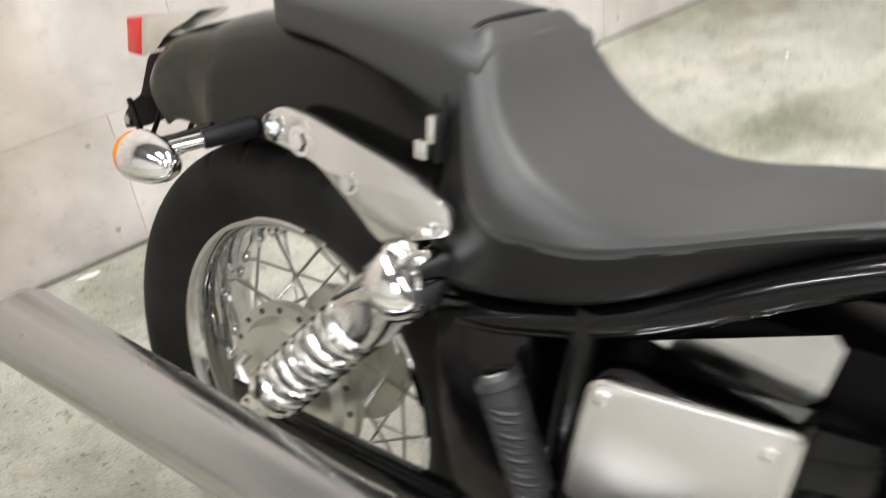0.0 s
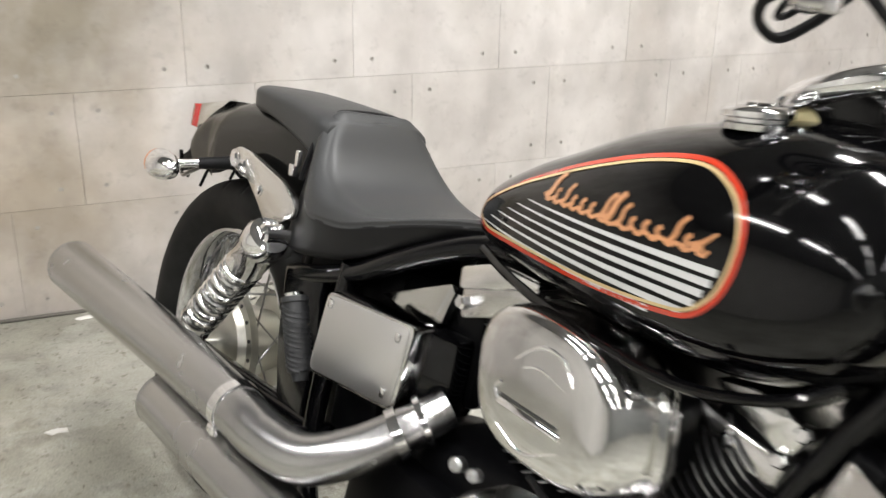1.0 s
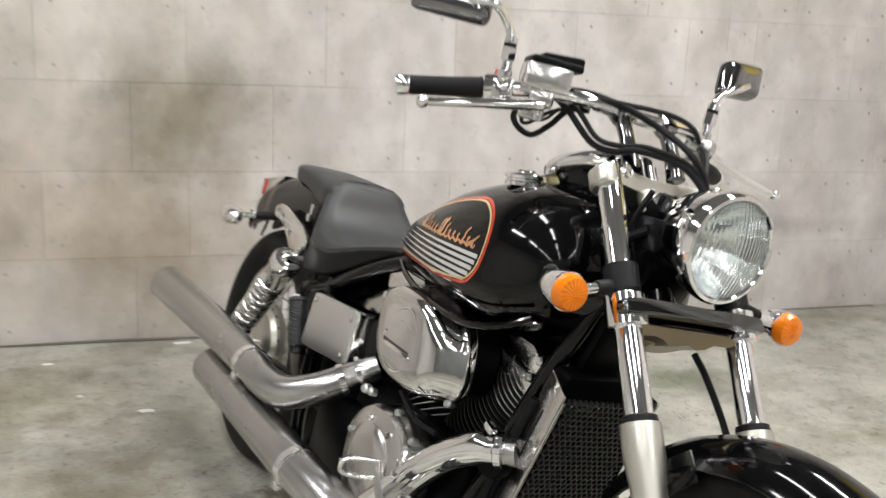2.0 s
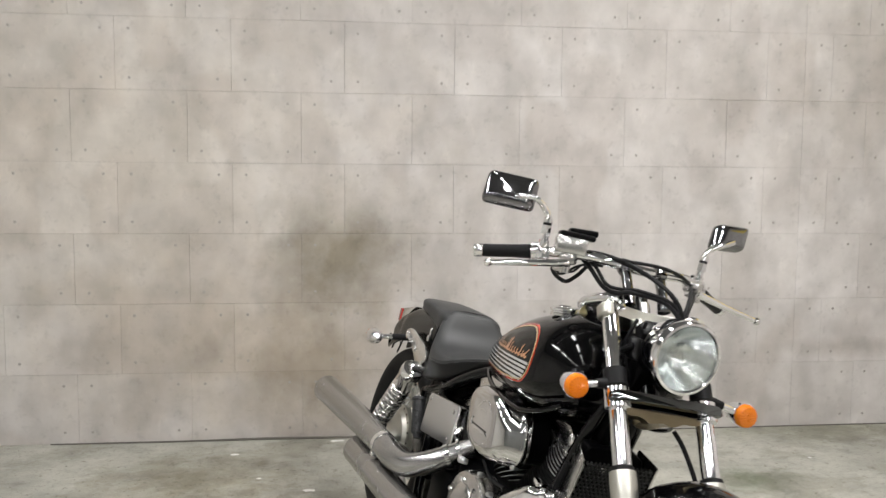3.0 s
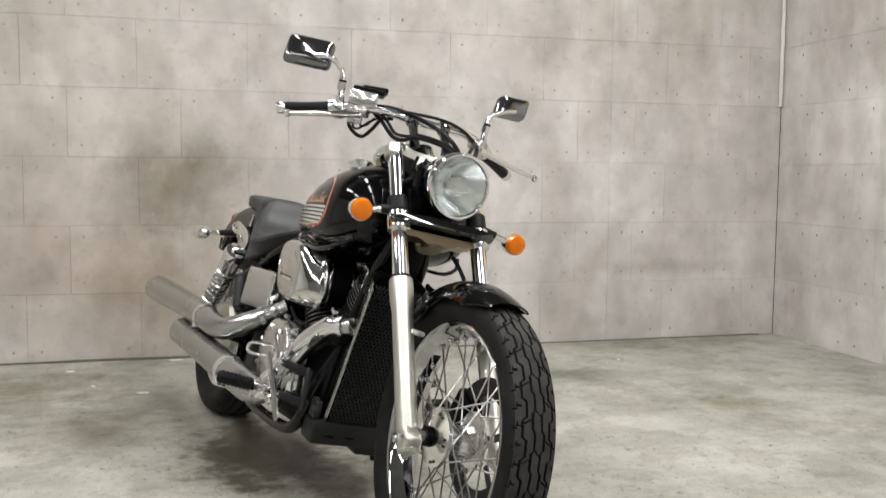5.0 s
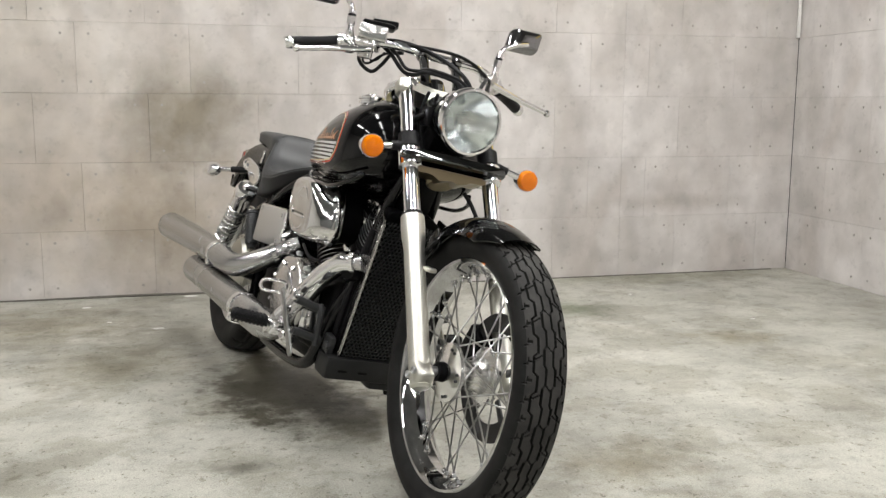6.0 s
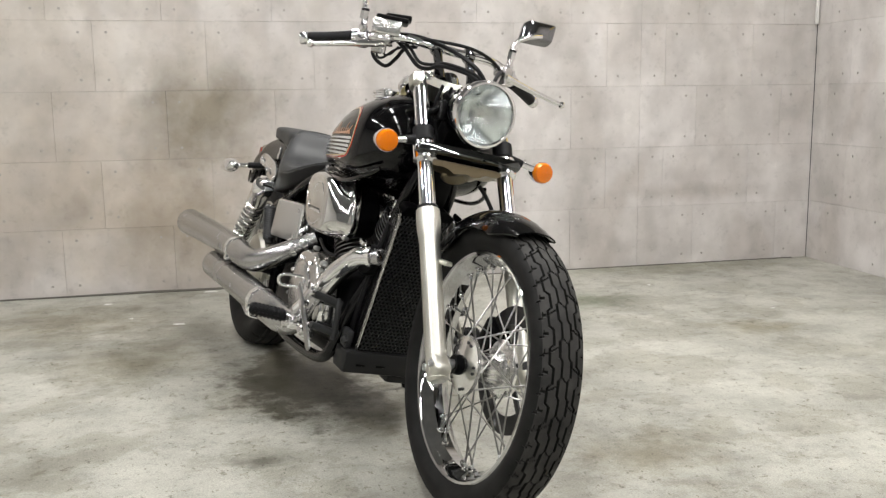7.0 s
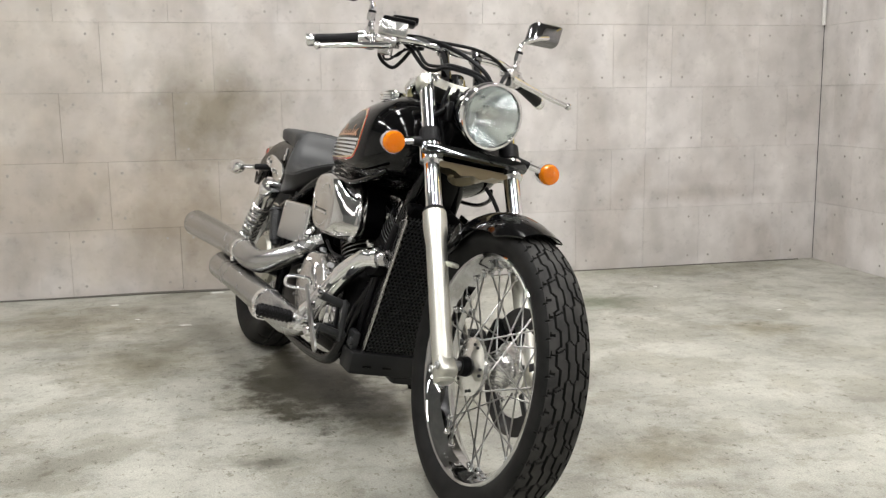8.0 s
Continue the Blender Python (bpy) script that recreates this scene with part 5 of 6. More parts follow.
# side covers
for side in (-1, 1):
    bm = bmesh.new()
    slab(bm, [V(p) for p in fillet([(0.460, 0.580), (0.627, 0.580), (0.614, 0.450), (0.443, 0.450)], 0.016)], 0.0, 0.042, 0.005, lambda p: V((p.x, side * (0.112 - p.y + (p.x - 0.55) * -0.20), p.z)))
    sc = part("side_cover", bm, PLATE, bike, "polished chrome side cover")
    bm = bmesh.new()
    slab(bm, [V(p) for p in fillet([(0.465, 0.575), (0.621, 0.575), (0.609, 0.455), (0.449, 0.455)], 0.013)], 0.0, 0.0025, 0.001, lambda p: V((p.x, side * (0.1535 - p.y + (p.x - 0.55) * -0.20), p.z)))
    part("cover_face", bm, SATIN, sc, "satin plated face")
    for bx, bz in ((0.474, 0.563), (0.604, 0.556), (0.594, 0.472)):
        bm = bmesh.new()
        rbox(bm, (bx, side * (0.157 - (bx - 0.55) * 0.20), bz), (0.010, 0.005, 0.014), 0.002, (0, 10, 0))
        part("bolt", bm, CHROME, sc)
    bm = bmesh.new()
    tri = [V((0.470, side * 0.079, 0.576)), V((0.616, side * 0.079, 0.635)), V((0.626, side * 0.080, 0.625)), V((0.618, side * 0.087, 0.580)), V((0.596, side * 0.089, 0.564))]
    inn = V((0, -side * 0.012, -0.004))
    skin(bm, [[p + inn for p in tri], tri])
    part("upper_side_panel", bm, PANEL, bike, "triangular bright chrome side panel")
    bm = bmesh.new()
    rbox(bm, (0.575, side * 0.085, 0.512), (0.19, 0.07, 0.118), 0.010, (0, 0, side * -11))
    part("side_cover_back", bm, PAINT, bike)
bm = bmesh.new()
lathe(bm, [(0.0, 0.012), (0.002, 0.021), (0.010, 0.022), (0.012, 0.019), (0.115, 0.019), (0.118, 0.014), (0.13, 0.012)], (0.366, -0.166, 0.540), (0.42, 0, -0.907), 24)
bs = part("brake_switch_boot", bm, DARKMETAL, bike, "dark ribbed brake spring boot")
bm = bmesh.new()
pts = []
for k in range(13 * 12):
    an = 2 * math.pi * k / 12
    s = 0.014 + 0.098 * k / (13 * 12)
    pts.append(V((0.366, -0.166, 0.540)) + V((0.42, 0, -0.907)) * s + V((0.0195 * math.cos(an), 0.0195 * math.sin(an), 0)))
tube(bm, pts, 0.0024, 6, 1)
part("boot_spring", bm, DARKMETAL, bs)
bm = bmesh.new()
lathe(bm, [(-0.004, 0.014), (0.004, 0.015), (0.006, 0.010)], (0.366, -0.166, 0.540), (-0.42, 0, 0.907), 20)
part("boot_cap", bm, CHROME, bs)

# engine
bm = bmesh.new()
rbox(bm, (0.85, 0, 0.325), (0.44, 0.24, 0.24), 0.04, (0, 0, 0), 3)
rbox(bm, (0.62, 0, 0.30), (0.20, 0.22, 0.20), 0.04, (0, 0, 0), 3)
rbox(bm, (0.90, 0, 0.21), (0.40, 0.20, 0.08), 0.02)
rbox(bm, (1.01, 0, 0.27), (0.10, 0.21, 0.20), 0.02)
eng = part("engine", bm, ENGINE, bike, "black V-twin engine with chrome covers")
ECOV = [(0.78, 0.306), (0.78, 0.406), (0.84, 0.461), (0.93, 0.466), (0.99, 0.426), (1.01, 0.346), (0.98, 0.276), (0.9, 0.241), (0.82, 0.251)]
for side in (-1, 1):
    bm = bmesh.new()
    slab(bm, [V(p) for p in fillet(ECOV, 0.04)], 0.0, 0.085, 0.018, lambda p: V((p.x, side * (0.115 - p.y), p.z)))
    lathe(bm, [(0.07, 0.075), (0.088, 0.074), (0.095, 0.066), (0.098, 0.05), (0.098, 0.0)], V((0.885, side * 0.115, 0.356)), (0, side, 0), 40)
    cv = part("engine_cover", bm, DULL_CHROME, eng, "polished chrome engine cover")
    for k in range(8):
        a = 2 * math.pi * k / 8 + 0.3
        bm = bmesh.new()
        lathe(bm, [(0.0, 0.007), (0.008, 0.007), (0.010, 0.005), (0.010, 0)], V((0.895 + 0.098 * math.cos(a), side * 0.197, 0.348 + 0.092 * math.sin(a))), (0, side, 0), 6)
        part("bolt", bm, CHROME, cv)
    bm = bmesh.new()
    slab(bm, [V(p) for p in fillet([(0.55, 0.24), (0.56, 0.36), (0.64, 0.40), (0.76, 0.39), (0.79, 0.30), (0.76, 0.22)], 0.03)], 0.0, 0.05, 0.012, lambda p: V((p.x, side * (0.105 - p.y), p.z)))
    part("gearbox_cover", bm, DULL_CHROME if side > 0 else ENGINE, eng)


def cylinder(base, top, r, count, dark):
    base, top = V(base), V(top)
    d = (top - base).normalized()
    length = (top - base).length
    bm = bmesh.new()
    lathe(bm, [(0, r - 0.020), (length, r - 0.020)], base, d, 28)
    cy = part("cylinder", bm, ENGINE, eng, "black finned cylinder")
    q = d.to_track_quat("Z", "Y").to_matrix().to_4x4()
    bm = bmesh.new()
    lathe(bm, [(-0.0014, r - 0.022), (-0.0014, r - 0.001), (-0.0009, r), (0.0009, r), (0.0014, r - 0.001), (0.0014, r - 0.022)], (0, 0, 0), (0, 0, 1), 32)
    bmesh.ops.recalc_face_normals(bm, faces=bm.faces)
    for f in bm.faces:
        f.material_index = 1 if all(math.hypot(v.co.x, v.co.y) > r - 0.002 for v in f.verts) else 0
    me = bpy.data.meshes.new("fin")
    bm.to_mesh(me)
    bm.free()
    plain = me.copy()
    for m, edge in ((me, STEEL), (plain, FIN)):
        m.materials.append(FIN)
        m.materials.append(edge)
    for k in range(count):
        shared("fin", me if k >= dark else plain, cy, Matrix.Translation(base + d * (length * (0.12 + 0.86 * k / (count - 1)))) @ q)


cylinder((0.84, 0.015, 0.40), (0.722, 0.010, 0.628), 0.090, 18, 0)
cylinder((0.90, 0.0, 0.40), (1.082, 0.0, 0.602), 0.066, 20, 14)
# rocker covers
for nm, face, outl, lid, bolts in (
        ("rear", 0.112, [(0.669, 0.672), (0.736, 0.697), (0.801, 0.696), (0.805, 0.664), (0.769, 0.638), (0.677, 0.608)], [(0.666, 0.676), (0.736, 0.701), (0.805, 0.699), (0.807, 0.686), (0.739, 0.664), (0.669, 0.646)], [(0.686, 0.633), (0.776, 0.648)]),
        ("front", 0.060, [(1.008, 0.634), (1.056, 0.620), (1.127, 0.607), (1.118, 0.574), (1.070, 0.580), (1.028, 0.598)], [(1.026, 0.661), (1.071, 0.668), (1.106, 0.664), (1.121, 0.655), (1.146, 0.648), (1.125, 0.610), (1.084, 0.628), (1.053, 0.639)], [(1.122, 0.611), (1.139, 0.645), (1.060, 0.604)])):
    bm = bmesh.new()
    slab(bm, [V(p) for p in fillet(outl, 0.008)], face, 2 * face, 0.005)
    rc = part("rocker_cover", bm, DULL_CHROME, eng, "chrome rocker cover")
    bm = bmesh.new()
    slab(bm, [V(p) for p in fillet(lid, 0.008)], face + 0.005, 2 * face + 0.010, 0.005)
    part("rocker_lid", bm, BRIGHT, rc)
    for bx, bz in bolts:
        bm = bmesh.new()
        lathe(bm, [(-0.004, 0.010), (0.011, 0.010), (0.014, 0.007), (0.014, 0)], V((bx, -face - 0.001, bz)), (0, -1, 0), 6)
        part("bolt", bm, CHROME, rc)
bm = bmesh.new()
rbox(bm, (0.745, 0, 0.640), (0.12, 0.17, 0.05), 0.012, (0, -26, 0))
part("cylinder_head", bm, ENGINE, eng)
bm = bmesh.new()
rbox(bm, (1.080, 0, 0.610), (0.11, 0.10, 0.05), 0.012, (0, 20, 0))
part("cylinder_head", bm, ENGINE, eng)
bm = bmesh.new()
tube(bm, [(0.80, 0, 0.60), (0.94, -0.02, 0.60), (1.06, 0, 0.58)], 0.035, 16)
rbox(bm, (0.945, -0.02, 0.63), (0.10, 0.14, 0.10), 0.02)
part("carburettor", bm, ENGINE, eng)

# air cleaner
AIR = V((0.914, -0.2085, 0.606))


def air_ring(size, depth):
    """Outline of the cover: 0 at the face, 1 at its wider rear edge."""
    f = min(depth / 0.058, 1.0)
    out = []
    for k in range(72):
        a = 2 * math.pi * k / 72
        c, s = math.cos(a), math.sin(a)
        px = (0.098 + 0.013 * f) * size * math.copysign(abs(c) ** 0.70, c)
        pz = (0.083 + 0.006 * f) * size * math.copysign(abs(s) ** 0.70, s)
        out.append(AIR + V((0.016 * f + px + pz * -0.13, depth, -0.003 * f + pz + px * -0.05)))
    return out


bm = bmesh.new()
skin(bm, [air_ring(0.90, 0.088), air_ring(1.0, 0.086), air_ring(1.035, 0.080), air_ring(1.045, 0.068), air_ring(1.04, 0.062), air_ring(1.015, 0.059), air_ring(1.01, 0.050), air_ring(1.01, 0.026), air_ring(0.995, 0.015), air_ring(0.965, 0.007), air_ring(0.925, 0.002), air_ring(0.88, 0.0), air_ring(0.60, -0.0012), air_ring(0.20, -0.0016)])
ac = part("air_cleaner", bm, AIR_CHROME, bike, "oval chrome air cleaner cover with embossed slot", sharp=60)
bm = bmesh.new()
rbox(bm, AIR + V((-0.001, -0.0018, -0.0255)), (0.094, 0.004, 0.0080), 0.0018, (-28, 3, 0))
tube(bm, [AIR + V((-0.049, -0.0012, -0.022)), AIR + V((-0.055, -0.0012, -0.012)), AIR + V((-0.049, -0.0012, -0.002))], 0.0026, 8)
part("slot_lip", bm, CHROME, ac, "bright lip of a pressed slot")
bm = bmesh.new()
rbox(bm, AIR + V((-0.003, -0.0016, -0.0185)), (0.088, 0.0015, 0.0045), 0.0006, (0, 3, 0))
part("slot", bm, COVER_CHROME, ac, "narrow dark slot")
for pts, rr in (([(-0.045, -0.0002, 0.020), (-0.005, -0.0002, 0.052), (0.030, -0.0002, 0.050), (0.052, -0.0002, 0.022)], 0.0026),
                ([(-0.035, -0.0002, 0.016), (0.0, -0.0002, 0.030), (0.048, -0.0002, 0.018)], 0.0022),
                ([(-0.045, -0.0002, -0.050), (0.0, -0.0002, -0.066), (0.050, -0.0002, -0.044)], 0.0026)):
    bm = bmesh.new()
    tube(bm, [AIR + V(p) for p in pts], [0.0010] + [rr] * (len(pts) - 2) + [0.0010], 10)
    part("embossed_rib", bm, CHROME, ac)
bm = bmesh.new()
skin(bm, [air_ring(0.75, 0.15), air_ring(0.86, 0.145), air_ring(0.88, 0.089)])
part("air_cleaner_base", bm, ENGINE, ac)

# exhaust
def pipe(path, radii, name, tip_r, seam_at, label):
    bm = bmesh.new()
    tube(bm, path, radii, 30, 8)
    ex = part(name, bm, PIPE, bike, label, sharp=60)
    bm = bmesh.new()
    d = (V(path[0]) - V(path[1])).normalized()
    lathe(bm, [(0.0, tip_r), (0.006, tip_r + 0.001), (0.009, tip_r - 0.001), (0.008, tip_r - 0.006), (-0.03, tip_r - 0.010), (-0.03, 0.0)], V(path[0]), d, 36)
    part("end_cap", bm, PIPE, ex)
    s = V(seam_at[0])
    bm = bmesh.new()
    lathe(bm, [(-0.010, seam_at[2] - 0.001), (-0.009, seam_at[2] + 0.003), (0.009, seam_at[2] + 0.003), (0.010, seam_at[2] - 0.001)], s, seam_at[1], 36)
    rbox(bm, s + V((0, -seam_at[2] * 0.7, -seam_at[2] * 0.8)), (0.022, 0.02, 0.016), 0.004)
    part("clamp", bm, CHROME, ex, "chrome pipe clamp")
    return ex


P1 = [(-0.272, -0.272, 0.398), (0.0, -0.272, 0.398), (0.25, -0.270, 0.394), (0.42, -0.267, 0.386), (0.50, -0.262, 0.376), (0.57, -0.244, 0.376), (0.62, -0.205, 0.402), (0.655, -0.150, 0.442), (0.675, -0.095, 0.478)]
ex = pipe(P1, [0.050, 0.047, 0.043, 0.039, 0.037, 0.036, 0.034, 0.031, 0.028], "upper_exhaust", 0.050, ((0.415, -0.267, 0.387), (1, 0.02, -0.09), 0.0385), "dull chrome slash exhaust silencer")
bm = bmesh.new()
lathe(bm, [(-0.008, 0.031), (-0.007, 0.036), (0.007, 0.036), (0.008, 0.031)], (0.652, -0.155, 0.438), (0.42, 0.72, 0.52), 30)
rbox(bm, (0.650, -0.180, 0.410), (0.02, 0.018, 0.020), 0.004)
part("clamp", bm, CHROME, ex, "chrome pipe clamp")
bm = bmesh.new()
lathe(bm, [(-0.004, 0.028), (-0.004, 0.037), (0.004, 0.037), (0.004, 0.028)], (0.664, -0.125, 0.458), (0.42, 0.72, 0.52), 30)
part("flange", bm, CHROME, ex)
P2 = [(0.182, -0.262, 0.300), (0.45, -0.262, 0.289), (0.66, -0.256, 0.276), (0.80, -0.242, 0.262), (0.87, -0.226, 0.252), (0.93, -0.206, 0.268), (0.975, -0.182, 0.340), (1.05, -0.155, 0.43), (1.12, -0.138, 0.478), (1.18, -0.10, 0.498)]
ex = pipe(P2, [0.048, 0.046, 0.045, 0.044, 0.043, 0.037, 0.030, 0.025, 0.024, 0.0235], "lower_exhaust", 0.048, ((0.72, -0.252, 0.270), (1, 0.08, -0.10), 0.0448), "dull chrome lower exhaust silencer")
bm = bmesh.new()
tube(bm, [(0.94, -0.205, 0.290), (0.985, -0.176, 0.358), (1.05, -0.158, 0.431), (1.12, -0.140, 0.481), (1.150, -0.122, 0.492)], [0.030, 0.030, 0.0295, 0.028, 0.0265], 28, 8)
part("heat_shield", bm, CHROME, ex, "bright chrome heat shield")
bm = bmesh.new()
lathe(bm, [(-0.007, 0.026), (-0.006, 0.032), (0.006, 0.032), (0.007, 0.026)], (1.158, -0.117, 0.494), (0.8, 0.55, 0.2), 28)
rbox(bm, (1.150, -0.145, 0.528), (0.024, 0.016, 0.014), 0.004, (0, 20, 0))
part("clamp", bm, CHROME, ex, "chrome pipe clamp")
bm = bmesh.new()
tube(bm, [(0.42, -0.14, 0.33), (0.40, -0.20, 0.34), (0.36, -0.22, 0.36)], 0.012, 12)
rbox(bm, (0.30, -0.225, 0.352), (0.30, 0.010, 0.05), 0.004)
part("exhaust_bracket", bm, ENGINE, bike)

# radiator between the down tubes
RT, RB = V((1.258, 0, 0.632)), V((1.129, 0, 0.228))
RU = (RT - RB).normalized()
RN = V((RU.z, 0, -RU.x))
RW = 0.096
RL = (RT - RB).length
rad_m = Matrix(((RN.x, 0, RU.x, RB.x), (RN.y, 1, RU.y, 0), (RN.z, 0, RU.z, RB.z), (0, 0, 0, 1)))
bm = bmesh.new()
rbox(bm, (-0.02, 0, RL / 2 - 0.03), (0.036, 2 * RW, RL - 0.06), 0.004)
bmesh.ops.transform(bm, matrix=rad_m, verts=bm.verts)
ra = part("radiator", bm, PLASTIC, bike, "black radiator with honeycomb guard")
cell = 0.0115
verts, faces = [], []


def bar(a, b, r=0.0014):
    a, b = V(a), V(b)
    d = (b - a).normalized()
    s = V((0, -d.z, d.y)) * r
    f = V((0.006, 0, 0))
    i = len(verts)
    for p in (a - s, a + s, b + s, b - s):
        verts.extend([p, p + f])
    for q in ((1, 3, 5, 7), (0, 1, 7, 6), (2, 4, 5, 3)):
        faces.append([i + k for k in q])


rows_n = int(RL * 0.94 / (cell * 0.866)) // 2 * 2
for j in range(rows_n // 2 + 1):
    for i in range(-9, 9):
        z = 0.012 + j * cell * 1.732
        y = i * cell
        if abs(y + cell / 2) > RW - 0.008 or z + cell * 1.2 > RL - 0.008:
            continue
        h = cell / 1.732
        p = [V((0.0, y, z)), V((0.0, y + cell / 2, z + h / 2)), V((0.0, y + cell, z)), V((0.0, y + cell / 2, z + h * 1.5)), V((0.0, y, z + 2 * h)), V((0, y + cell, z + 2 * h)), V((0, y, z + 3 * h))]
        for a, b in ((0, 1), (1, 2), (1, 3), (3, 4), (3, 5), (4, 6)):
            bar(p[a], p[b])
me = bpy.data.meshes.new("honeycomb_guard")
me.from_pydata([rad_m @ v for v in verts], [], faces)
me.materials.append(MESHMETAL)
ob = new("honeycomb_guard", me)
ob.parent = ra
for side in (-1, 1):
    bm = bmesh.new()
    rbox(bm, (0.0, side * (RW + 0.004), RL * 0.46), (0.010, 0.0045, RL * 0.98), 0.0012)
    bmesh.ops.transform(bm, matrix=rad_m, verts=bm.verts)
    part("guard_rail", bm, DULL_CHROME, ra, "bright metal guard rail")
    bm = bmesh.new()
    slab(bm, [V(p) for p in fillet([(1.258, 0.622), (1.194, 0.648), (1.166, 0.558), (1.159, 0.497), (1.110, 0.310), (1.098, 0.245), (1.128, 0.226)], 0.005)], 0.0, 0.004, 0.001, lambda p: V((p.x, side * (RW + 0.005 - p.y - 0.25 * (1.258 - p.x - 0.32 * (0.622 - p.z))), p.z)))
    part("side_shield", bm, DULL_CHROME, ra, "grey metal radiator side shield")
bm = bmesh.new()
rbox(bm, (1.105, 0, 0.206), (0.080, 0.270, 0.062), 0.008, (0, 6, 0))
rbox(bm, (1.100, 0.045, 0.172), (0.070, 0.085, 0.040), 0.014, (0, 6, 0))
lt = part("lower_tank", bm, TANK_GREY, ra, "dark grey lower radiator tank")
for y in (-0.085, -0.025):
    bm = bmesh.new()
    rbox(bm, (1.144, y, 0.196), (0.003, 0.026, 0.006), 0.001, (0, 6, 0))
    part("slot", bm, ENGINE, lt)
for side in (-1, 1):
    bm = bmesh.new()
    rbox(bm, (1.105, side * 0.122, 0.262), (0.045, 0.020, 0.050), 0.006, (0, 12, 0))
    lathe(bm, [(-0.006, 0.011), (0.004, 0.011), (0.006, 0.008), (0.006, 0)], V((1.118, side * 0.134, 0.258)), (0.2, side, 0), 10)
    part("tank_lug", bm, DARKMETAL, lt)
bm = bmesh.new()
slab(bm, [V(p) for p in fillet([(-0.088, RL - 0.045), (-0.076, RL + 0.002), (0.045, RL + 0.004), (0.085, RL - 0.020), (RW, RL - 0.060)], 0.006)], 0.0, 0.036, 0.003, lambda p: V((p.y - 0.034, p.x, p.z)))
bmesh.ops.transform(bm, matrix=rad_m, verts=bm.verts)
part("upper_tank", bm, PLASTIC, ra)
# black block under the tank's front, behind the steering head, added to darken the gap
bm = bmesh.new()
rbox(bm, (1.10, 0.0, 0.700), (0.20, 0.09, 0.05), 0.014, (0, -10, 0))
rbox(bm, (1.195, 0.0, 0.705), (0.07, 0.09, 0.11), 0.016, (0, 20, 0))
part("coil_housing", bm, ENGINE, bike, "black block added to fill the dark gap under the tank")

# foot controls
for side in (-1, 1):
    bm = bmesh.new()
    rbox(bm, (0.990, side * 0.232, 0.268), (0.05, 0.055, 0.040), 0.010)
    lathe(bm, [(0.0, 0.022), (0.012, 0.024), (0.014, 0.018)], V((0.985, side * 0.254, 0.272)), (-0.10, side, 0.10), 20)
    rbox(bm, (1.005, side * 0.205, 0.255), (0.06, 0.03, 0.05), 0.010)
    fp = part("footpeg_mount", bm, CHROME, bike, "cast bright footpeg mount")
    bm = bmesh.new()
    lathe(bm, [(0.012, 0.010), (0.016, 0.0160), (0.080, 0.0164), (0.108, 0.0156), (0.112, 0.012), (0.112, 0)], V((0.985, side * 0.252, 0.281)), (-0.10, side, 0.10), 20)
    fg = part("footpeg", bm, RUBBER, fp, "black rubber footpeg")
    pa, pu, pw = basis((-0.10, side, 0.10))
    for k in range(8):
        for a in (0.4, 1.5, 2.6, 3.7, 4.8, 5.9):
            bm = bmesh.new()
            rbox(bm, (0, 0, 0), (0.006, 0.010, 0.005), 0.001)
            at = V((0.985, side * 0.252, 0.281)) + pa * (0.022 + 0.0110 * k) + 0.0160 * (math.cos(a) * pu + math.sin(a) * pw)
            rot = Matrix((pa, -math.sin(a) * pu + math.cos(a) * pw, math.cos(a) * pu + math.sin(a) * pw)).transposed().to_4x4()
            part("rib", bm, RUBBER, fg, xf=Matrix.Translation(at) @ rot)
    bm = bmesh.new()
    lathe(bm, [(0.111, 0.009), (0.115, 0.011), (0.121, 0.010), (0.123, 0)], V((0.985, side * 0.252, 0.281)), (-0.10, side, 0.10), 14)
    tube(bm, [V((0.976, side * 0.363, 0.283)), V((0.976, side * 0.360, 0.270)), V((0.979, side * 0.338, 0.266))], 0.0035, 8)
    part("peg_end", bm, CHROME, fp)
    # pedal: pad loop, arm and pivot
    bm = bmesh.new()
    tube(bm, [(0.985, side * 0.225, 0.375), (0.975, side * 0.230, 0.392), (0.965, side * 0.262, 0.394), (0.96, side * 0.285, 0.390), (0.955, side * 0.290, 0.376), (0.955, side * 0.282, 0.364), (0.965, side * 0.255, 0.362), (0.985, side * 0.225, 0.366)], 0.0048, 12, 6)
    fd = part("foot_pedal", bm, CHROME, bike, "chrome foot pedal with loop pad")
    bm = bmesh.new()
    rings = []
    for p, w in ((V((1.00, side * 0.243, 0.378)), 0.008), (V((1.03, side * 0.243, 0.345)), 0.008), (V((1.09, side * 0.243, 0.285)), 0.0085), (V((1.125, side * 0.243, 0.252)), 0.010), (V((1.140, side * 0.243, 0.238)), 0.012), (V((1.150, side * 0.243, 0.228)), 0.006)):
        n_ = V((0.7, 0, 0.7))
        rings.append([p + n_ * w + V((0, 0.003, 0)), p + n_ * w - V((0, 0.003, 0)), p - n_ * w - V((0, 0.003, 0)), p - n_ * w + V((0, 0.003, 0))])
    skin(bm, rings)
    part("arm", bm, SPOKE, fd, "flat zinc plated arm")
    for px_, pz_, r in ((1.035, 0.330, 0.012), (1.06, 0.262, 0.014), (1.09, 0.372, 0.011)):
        bm = bmesh.new()
        lathe(bm, [(-0.012, r), (0.006, r), (0.009, r * 0.7), (0.009, 0)], V((px_, side * 0.238, pz_)), (0.2, side, 0.1), 12)
        part("bolt", bm, CHROME, fd)
    bm = bmesh.new()
